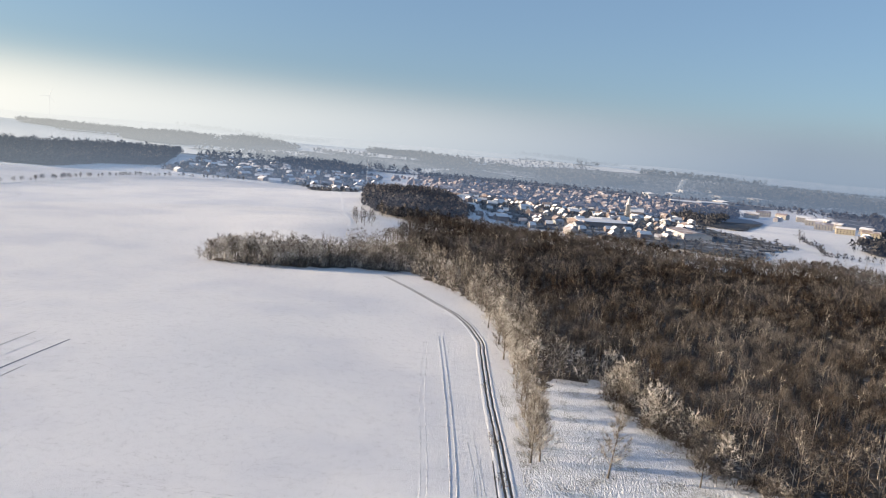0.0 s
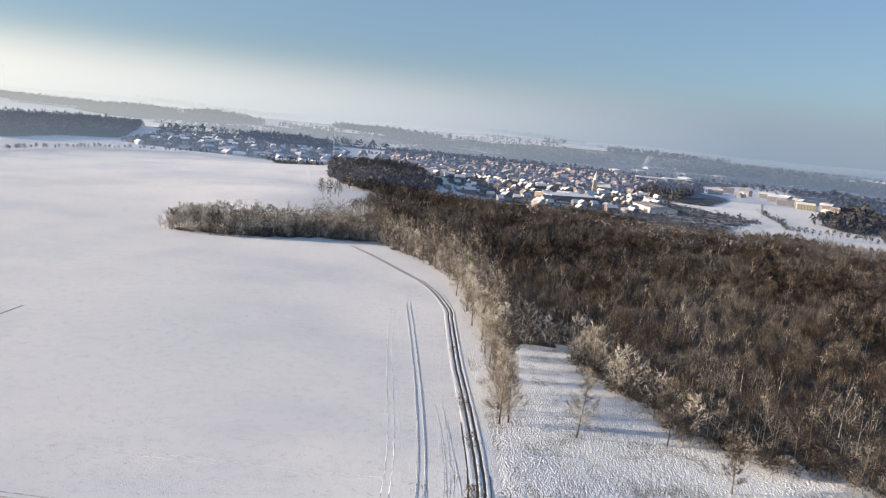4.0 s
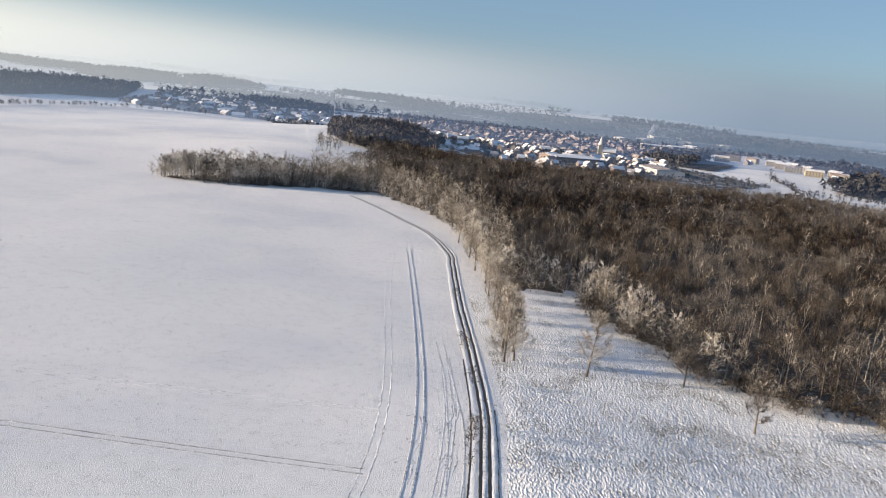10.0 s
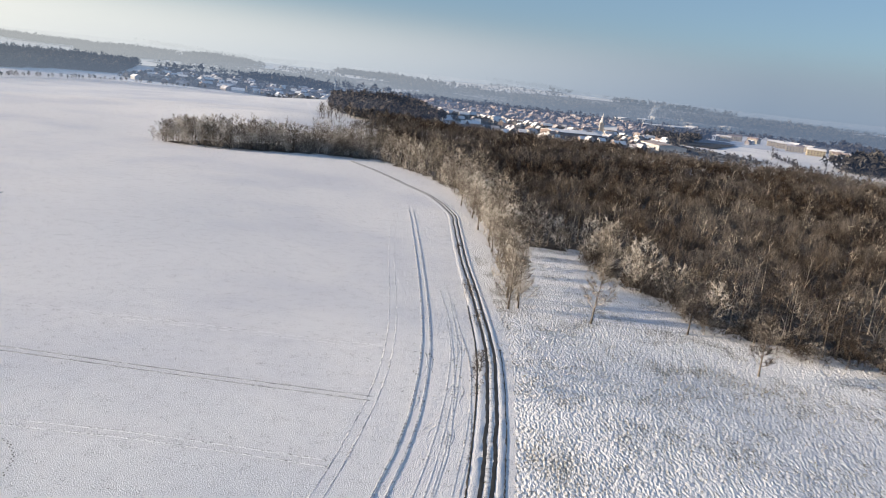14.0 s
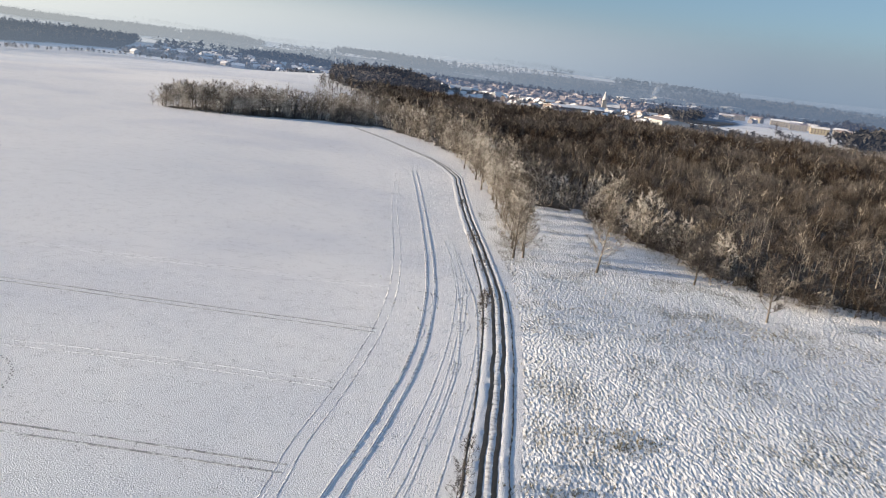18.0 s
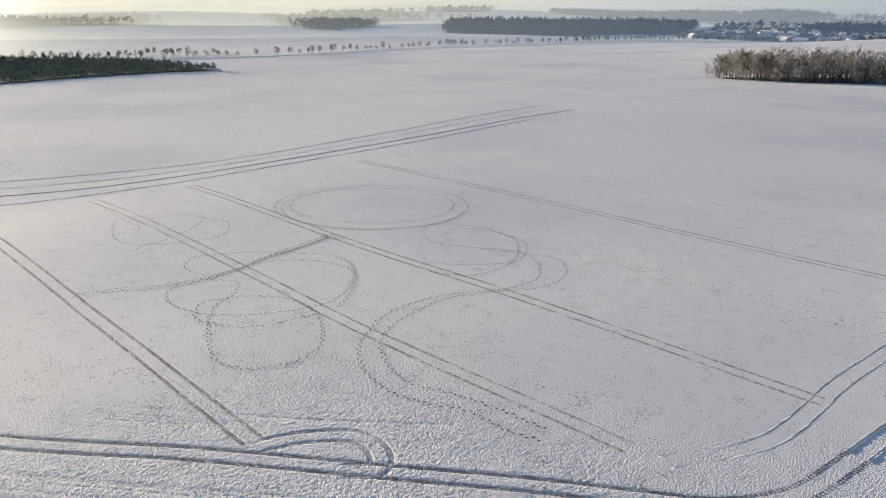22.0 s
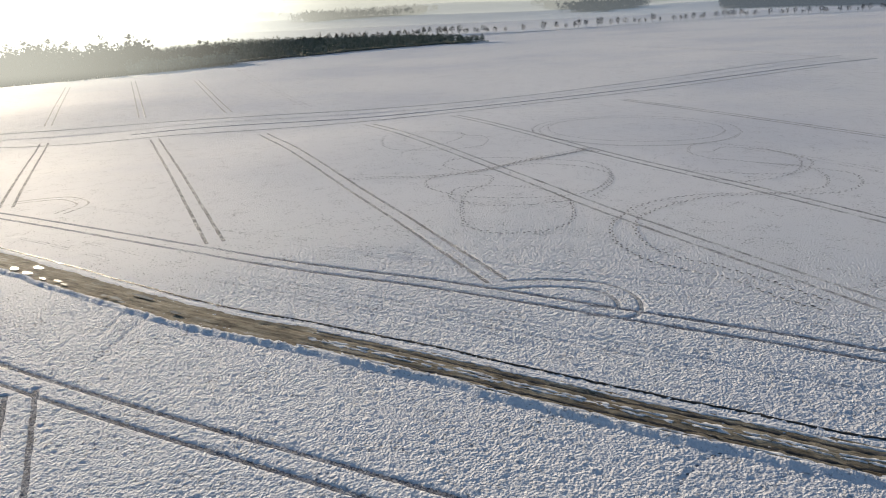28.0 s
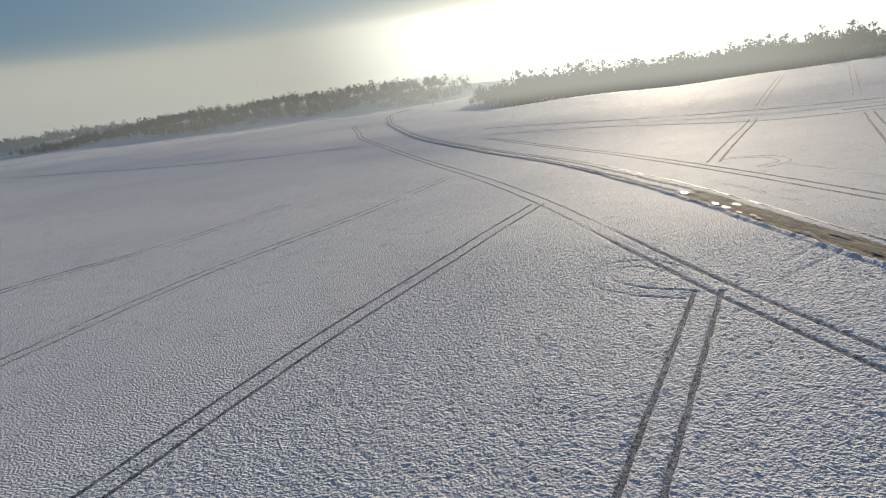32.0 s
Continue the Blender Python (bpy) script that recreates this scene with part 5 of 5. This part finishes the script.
block = tagged(new("apartment_building"), "yellow rendered apartment block with a snowy roof", "building", "yellow apartment blocks")
bm = bmesh.new()
bm_box(bm, -5, -14, -1.5, 5, 14, 9.5)
part("wall", bm, M_YELLOW, block)
bm = bmesh.new()
gable(bm, 10, 28, 9.6, 12.5)
part("roof", bm, M_ROOF, block, "snow-covered low roof")
windows(block, 10, 28, (1.8, 4.6, 7.4), 6)
YELLOWS = [(533, 1454, 1.2), (590, 1545, 1.5), (609, 1493, 0.4), (634, 1450, 1.3), (607, 1346, 1.2), (640, 1380, 0.3), (584, 1255, 1.25), (625, 1290, 0.2), (592, 1197, 1.3), (640, 1220, 0.3), (610, 1150, 1.2)]
for j, (x, y, a) in enumerate(YELLOWS):
    m = Matrix.LocRotScale((x, y, float(ground_z(x, y))), Euler((0, 0, a)), None)
    if j:
        copy_thing(block, m)
    else:
        block.matrix_basis = m
settle([house(9, 12, 4.5, 9, "small house beside the snowy pasture", group="pasture houses")], [(578, 1100), (600, 1090), (622, 1105), (590, 1125), (560, 1395), (575, 1420), (650, 1150), (545, 1480), (560, 1500)], 39)

halls = [house(34, 70, 8, 10.5, "large industrial hall with a white flat-pitched roof", "industrial_hall", chimney=False, group="industrial halls")]
settle(halls, [(486, 1767), (560, 1800), (455, 1990), (620, 1900), (700, 2150), (540, 2080), (640, 2300), (760, 2400), (800, 2150), (260, 905), (150, 935)], 40)

church = tagged(new("church"), "church with a tall white tower and pointed spire", "church")
bm = bmesh.new()
bm_box(bm, -3.5, -3.5, -2, 3.5, 3.5, 22)
part("tower", bm, M_WALL, church)
bm = bmesh.new()
bmesh.ops.create_cone(bm, segments=8, radius1=4.4, radius2=0.1, depth=15, cap_ends=True, matrix=Matrix.Translation((0, 0, 29.4)))
part("spire", bm, M_ROOF, church, "snow-dusted pointed spire")
bm = bmesh.new()
bm_box(bm, 3.6, -6, -2, 26, 6, 11)
part("nave", bm, M_WALL, church)
bm = bmesh.new()
gable(bm, 12, 22, 11.1, 18)
bmesh.ops.transform(bm, matrix=Matrix.Translation((15, 0, 0)) @ Matrix.Rotation(math.pi / 2, 4, 'Z'), verts=bm.verts)
part("nave_roof", bm, M_ROOF, church, "steep snowy nave roof")
church.location = (252, 1258, float(ground_z(252, 1258)))

mast = tagged(new("radio_mast"), "slim lattice radio mast above the wood", "mast")
for k3 in range(3):
    a = k3 * 2.094
    bm = bmesh.new()
    bmesh.ops.create_cone(bm, segments=5, radius1=0.35, radius2=0.22, depth=58, cap_ends=True, matrix=Matrix.Translation((1.1 * math.cos(a), 1.1 * math.sin(a), 27)))
    part("leg", bm, M_STEEL, mast)
for k3 in range(14):
    bm = bmesh.new()
    bmesh.ops.create_cone(bm, segments=3, radius1=1.35, radius2=1.35, depth=0.5, cap_ends=True, matrix=Matrix.Translation((0, 0, 2 + k3 * 4.0)))
    part("brace", bm, M_STEEL, mast)
mast.location = (-229, 1388, float(ground_z(-229, 1388)))

turbine = tagged(new("wind_turbine"), "white wind turbine standing still on the hazy horizon", "wind turbine", "wind turbines")
bm = bmesh.new()
bmesh.ops.create_cone(bm, segments=10, radius1=3.2, radius2=1.8, depth=96, cap_ends=True, matrix=Matrix.Translation((0, 0, 46)))
part("tower", bm, M_STEEL, turbine)
bm = bmesh.new()
bm_box(bm, -2, -5, 93, 2, 5, 97.5)
part("nacelle", bm, M_STEEL, turbine)
for k3 in range(3):
    bm = bmesh.new()
    bmesh.ops.create_cone(bm, segments=5, radius1=2.0, radius2=0.4, depth=42, cap_ends=True, matrix=Matrix.Translation((0, 6, 95)) @ Matrix.Rotation(0.4 + k3 * 2.094, 4, 'Y') @ Matrix.Translation((0, 0, 22)))
    part("blade", bm, M_STEEL, turbine)
for j, (x, y) in enumerate(((-2556, -1926), (-2050, 3300))):
    m = Matrix.LocRotScale((x, y, float(ground_z(x, y))), Euler((0, 0, 0.7 * j)), None)
    if j:
        copy_thing(turbine, m)
    else:
        turbine.matrix_basis = m

# ---- puddles on the lane ----
for j, (u, qx, a, b) in enumerate(((-93.3, -13.4, 0.9, 0.25), (-84.6, -9.2, 0.7, 0.32), (-82, -8, 0.8, 0.34), (-83.2, -6.9, 1.0, 0.45), (-78.8, -6.5, 0.6, 0.2), (-77, -5.2, 0.7, 0.25),
                                   (-75.5, -4.7, 0.6, 0.2), (-69.5, -1.5, 0.5, 0.2), (-68, -0.6, 0.9, 0.25), (-66.6, -0.2, 0.6, 0.16), (-66.8, 1.7, 1.7, 0.3), (-61, 3.6, 0.8, 0.2))):
    rng = np.random.default_rng(600 + j)
    ang = np.linspace(0, 2 * np.pi, 15)[:-1]
    rr = rng.uniform(0.7, 1.15, 14)
    c, sn = math.cos(0.5), math.sin(0.5)
    X = u + (np.cos(ang) * a * c - np.sin(ang) * b * sn) * rr
    Y = qx + (np.cos(ang) * a * sn + np.sin(ang) * b * c) * rr
    z = float(ground_z(u, qx)) + 0.155
    V = [(x, y, z) for x, y in zip(X, Y)] + [(float(X.mean()), float(Y.mean()), z)]
    tagged(put("puddle", np_mesh("puddle", V, [(m, (m + 1) % 14, 14) for m in range(14)], M_ICE)), "frozen puddle glinting on the muddy lane", "puddle", "puddles on the lane")


# ---- winter haze: sheets that glow, the haze's light put into their colour ----
SMOKE = (564, 2158)
def haze_mat(name, most, z_full, z_none, self_lit=False, ends=(), foot=None, tone=(0.22, 0.32, 0.48), blue=False):
    m = bpy.data.materials.new(name)
    m.use_nodes = True
    nt = m.node_tree
    nt.nodes.clear()
    out = nt.nodes.new("ShaderNodeOutputMaterial")
    dif, tra, clear = nt.nodes.new("ShaderNodeBsdfDiffuse"), nt.nodes.new("ShaderNodeBsdfTranslucent"), nt.nodes.new("ShaderNodeBsdfTransparent")
    dif.inputs["Color"].default_value = (*tone, 1)
    tra.inputs["Color"].default_value = (0.76, 0.86, 0.98, 1)
    half = nt.nodes.new("ShaderNodeMixShader")
    half.inputs[0].default_value = 0.5
    link(nt, dif.outputs[0], half.inputs[1])
    link(nt, tra.outputs[0], half.inputs[2])
    g = nt.nodes.new("ShaderNodeNewGeometry")
    sep = nt.nodes.new("ShaderNodeSeparateXYZ")
    link(nt, g.outputs["Position"], sep.inputs[0])
    mr = nt.nodes.new("ShaderNodeMapRange")
    mr.interpolation_type = 'SMOOTHSTEP'
    for key, val in (("From Min", z_full), ("From Max", z_none), ("To Min", most), ("To Max", 0.0)):
        mr.inputs[key].default_value = val
    link(nt, sep.outputs[2], mr.inputs["Value"])
    cloud = noise_tex(nt, g.outputs["Position"], 0.0025, 3)
    thin = 0.95 if self_lit else 0.6
    fac = maths(nt, 'MULTIPLY', mr.outputs[0], ramp(nt, cloud, [(0.3, (thin, thin, thin)), (0.7, (1.0, 1.0, 1.0))]))
    if foot is not None:
        rise = nt.nodes.new("ShaderNodeMapRange")
        rise.interpolation_type = 'SMOOTHSTEP'
        rise.inputs["From Min"].default_value, rise.inputs["From Max"].default_value = foot, foot + 12
        link(nt, sep.outputs[2], rise.inputs["Value"])
        fac = maths(nt, 'MULTIPLY', fac, rise.outputs[0])
    for a, b in ends:
        fade = nt.nodes.new("ShaderNodeMapRange")
        fade.interpolation_type = 'SMOOTHSTEP'
        fade.inputs["From Min"].default_value, fade.inputs["From Max"].default_value = a, b
        link(nt, sep.outputs[1], fade.inputs["Value"])
        fac = maths(nt, 'MULTIPLY', fac, fade.outputs[0])
    mix = nt.nodes.new("ShaderNodeMixShader")
    link(nt, fac, mix.inputs[0])
    link(nt, clear.outputs[0], mix.inputs[1])
    # the haze light is painted: emission, stronger towards the sun, bluer in near sheets
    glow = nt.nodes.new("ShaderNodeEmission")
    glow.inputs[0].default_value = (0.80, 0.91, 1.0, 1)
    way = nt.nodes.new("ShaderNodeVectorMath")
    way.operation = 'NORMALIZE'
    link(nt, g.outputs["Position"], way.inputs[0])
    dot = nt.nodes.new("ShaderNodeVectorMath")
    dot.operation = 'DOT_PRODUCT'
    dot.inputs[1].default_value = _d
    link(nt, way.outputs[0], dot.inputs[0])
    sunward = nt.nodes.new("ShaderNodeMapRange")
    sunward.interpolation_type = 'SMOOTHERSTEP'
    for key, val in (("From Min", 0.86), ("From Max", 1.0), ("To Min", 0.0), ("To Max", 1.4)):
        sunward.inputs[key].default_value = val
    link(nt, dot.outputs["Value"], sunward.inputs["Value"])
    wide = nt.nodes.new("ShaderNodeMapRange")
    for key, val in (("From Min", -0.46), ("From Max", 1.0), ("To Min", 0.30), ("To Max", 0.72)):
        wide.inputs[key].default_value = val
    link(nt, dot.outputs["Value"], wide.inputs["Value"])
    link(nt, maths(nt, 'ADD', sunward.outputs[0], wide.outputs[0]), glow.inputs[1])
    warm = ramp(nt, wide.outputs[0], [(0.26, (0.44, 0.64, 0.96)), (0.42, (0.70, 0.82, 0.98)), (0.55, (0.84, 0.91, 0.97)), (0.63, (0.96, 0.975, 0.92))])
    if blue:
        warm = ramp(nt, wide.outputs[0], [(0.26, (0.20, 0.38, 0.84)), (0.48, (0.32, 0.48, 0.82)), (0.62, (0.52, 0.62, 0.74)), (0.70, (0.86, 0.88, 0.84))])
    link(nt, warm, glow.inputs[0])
    link(nt, (glow if self_lit else half).outputs[0], mix.inputs[2])
    link(nt, mix.outputs[0], out.inputs["Surface"])
    return m


# transparent rings that glow in place of scattered light, thicker with distance
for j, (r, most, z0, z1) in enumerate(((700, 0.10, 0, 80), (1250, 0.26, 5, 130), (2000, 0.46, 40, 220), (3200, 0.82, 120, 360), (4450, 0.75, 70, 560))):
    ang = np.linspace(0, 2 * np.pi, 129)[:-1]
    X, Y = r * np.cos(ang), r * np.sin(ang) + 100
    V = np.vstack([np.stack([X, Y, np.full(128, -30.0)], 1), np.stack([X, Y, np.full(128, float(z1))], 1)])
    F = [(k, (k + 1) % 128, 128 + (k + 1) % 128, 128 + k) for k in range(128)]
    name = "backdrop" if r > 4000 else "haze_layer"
    tagged(put(name, soften(np_mesh(name, V, F, haze_mat("winter_haze_glow", most, z0, z1, True, blue=r < 1500)))), "pale hazy sky above the horizon" if r > 4000 else "glowing sheet painted for sunlit winter haze over the valley", "haze", kind="structure" if r > 4000 else "stuff")


# cloud sheet glows by itself, its sunlit brightness put into the emission
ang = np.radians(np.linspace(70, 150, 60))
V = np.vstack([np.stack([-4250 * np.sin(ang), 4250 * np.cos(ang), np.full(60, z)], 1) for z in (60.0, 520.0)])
tagged(put("backdrop", soften(np_mesh("backdrop", V, [(k, k + 1, 61 + k, 60 + k) for k in range(59)], haze_mat("low_cloud_glow", 0.55, 330, 400, True)))), "bank of low cloud, painted to glow under the winter sun", "cloud", kind="structure")


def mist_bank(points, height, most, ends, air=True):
    """A low veil that glows as sunlit mist, stands along a line and thins out at its ends."""
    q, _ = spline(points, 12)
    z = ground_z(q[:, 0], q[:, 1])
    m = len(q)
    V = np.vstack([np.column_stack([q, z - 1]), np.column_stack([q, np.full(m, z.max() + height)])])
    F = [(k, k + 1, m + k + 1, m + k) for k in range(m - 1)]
    mat = haze_mat("low_mist_glow", most, float(z.mean()) + height * 0.4, float(z.max()) + height * 0.95, air, ends=ends, foot=float(z.min()) - 0.5, tone=(0.90, 0.92, 0.93))
    return tagged(put("mist_bank", soften(np_mesh("mist_bank", V, F, mat))), "low glowing veil painted for bright mist before the woods", "mist", kind="stuff")


# emissive veils wash out the woods as mist lit from behind would
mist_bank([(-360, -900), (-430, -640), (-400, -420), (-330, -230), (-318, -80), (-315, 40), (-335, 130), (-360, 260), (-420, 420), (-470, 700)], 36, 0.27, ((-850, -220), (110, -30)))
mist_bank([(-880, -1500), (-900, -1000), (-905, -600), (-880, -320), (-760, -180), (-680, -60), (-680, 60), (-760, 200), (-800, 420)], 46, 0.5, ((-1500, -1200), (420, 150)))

M_SMOKE = haze_mat("chimney_smoke", 0.4, 40, 75, tone=(0.8, 0.8, 0.82))
bm = bmesh.new()
for k3 in range(7):
    bmesh.ops.create_icosphere(bm, subdivisions=2, radius=3.0 + 1.1 * k3, matrix=Matrix.Translation((3.2 * k3 + (k3 % 2) * 2, 0.5 * k3, 5.5 * k3)))
smoke = part("smoke_plume", bm, M_SMOKE, None)
soften(smoke.data)
tagged(smoke, "thin white plume of chimney smoke over the town", "smoke", kind="stuff")
smoke.location = (SMOKE[0], SMOKE[1], float(ground_z(*SMOKE)) + 14)

far_wood("valley_trees", [(380, 1500), (900, 2000), (1500, 2600), (1300, 3000), (300, 3000), (-200, 2700), (-600, 2400), (-300, 2050)], 27, 98, "scattered bare trees and hedges across the valley", 0.4, 0.85)
far_wood("valley_trees", [(640, 1300), (900, 1300), (1500, 2000), (1400, 2500), (900, 2000)], 26, 99, "scattered bare trees and hedges across the valley", 0.4, 0.8)

# scrub sheets whose dark colour also holds the valley's low-light shade
for n, poly in enumerate(([(-200, 2000), (-60, 1500), (-5, 1000), (30, 850), (150, 790), (270, 700), (400, 900), (330, 1150), (380, 1500), (300, 1900), (250, 2300), (-100, 2400)],
                          [(380, 1500), (900, 2000), (1500, 2600), (1300, 3000), (300, 3000), (-200, 2700), (-600, 2400), (-300, 2050), (-100, 2400), (250, 2300)], [(640, 1300), (900, 1300), (1500, 2000), (1400, 2500), (900, 2000)],
                          [(-620, 1330), (-702, 1710), (-790, 1940), (-680, 2110), (-508, 2120), (-338, 1930), (-248, 1764), (-225, 1390), (-205, 1040), (-230, 1030), (-265, 1130), (-335, 1290), (-440, 1310)])):
    tagged(put("scrub_ground", patch_mesh("scrub_ground", poly, 18, M_SCRUB, 1.2, 0.8, 110 + n)), "rough scrub and gardens with patchy snow, darkened for valley shade", "scrub", kind="structure")

# ---- grass showing through the meadow snow ----
rng = np.random.default_rng(77)
V, F = [], []
for cxm, cym, spread_m, count in ((28.6, 92.5, 4, 260), (18, 78, 3, 120), (60, 150, 6, 160), (80, 158, 5, 160), (70, 165, 5, 120), (30, 150, 14, 200), (60, 110, 25, 400), (95, 140, 18, 260), (45, 175, 16, 160)):
    for _ in range(count):
        x, y = cxm + rng.normal(0, spread_m), cym + rng.normal(0, spread_m * 0.6)
        z = float(ground_z(x, y)) + 0.12
        for _ in range(5):
            a, l = rng.uniform(0, 6.28), rng.uniform(0.25, 0.55)
            w = 0.05
            n = len(V)
            V += [(x + w * math.sin(a), y - w * math.cos(a), z), (x - w * math.sin(a), y + w * math.cos(a), z), (x + l * 0.7 * math.cos(a), y + l * 0.7 * math.sin(a), z + l)]
            F.append((n, n + 1, n + 2))
tagged(put("meadow_grass", np_mesh("meadow_grass", V, F, M_GRASS)), "tufts of dry grass poking through the snowy meadow", "grass", kind="stuff")
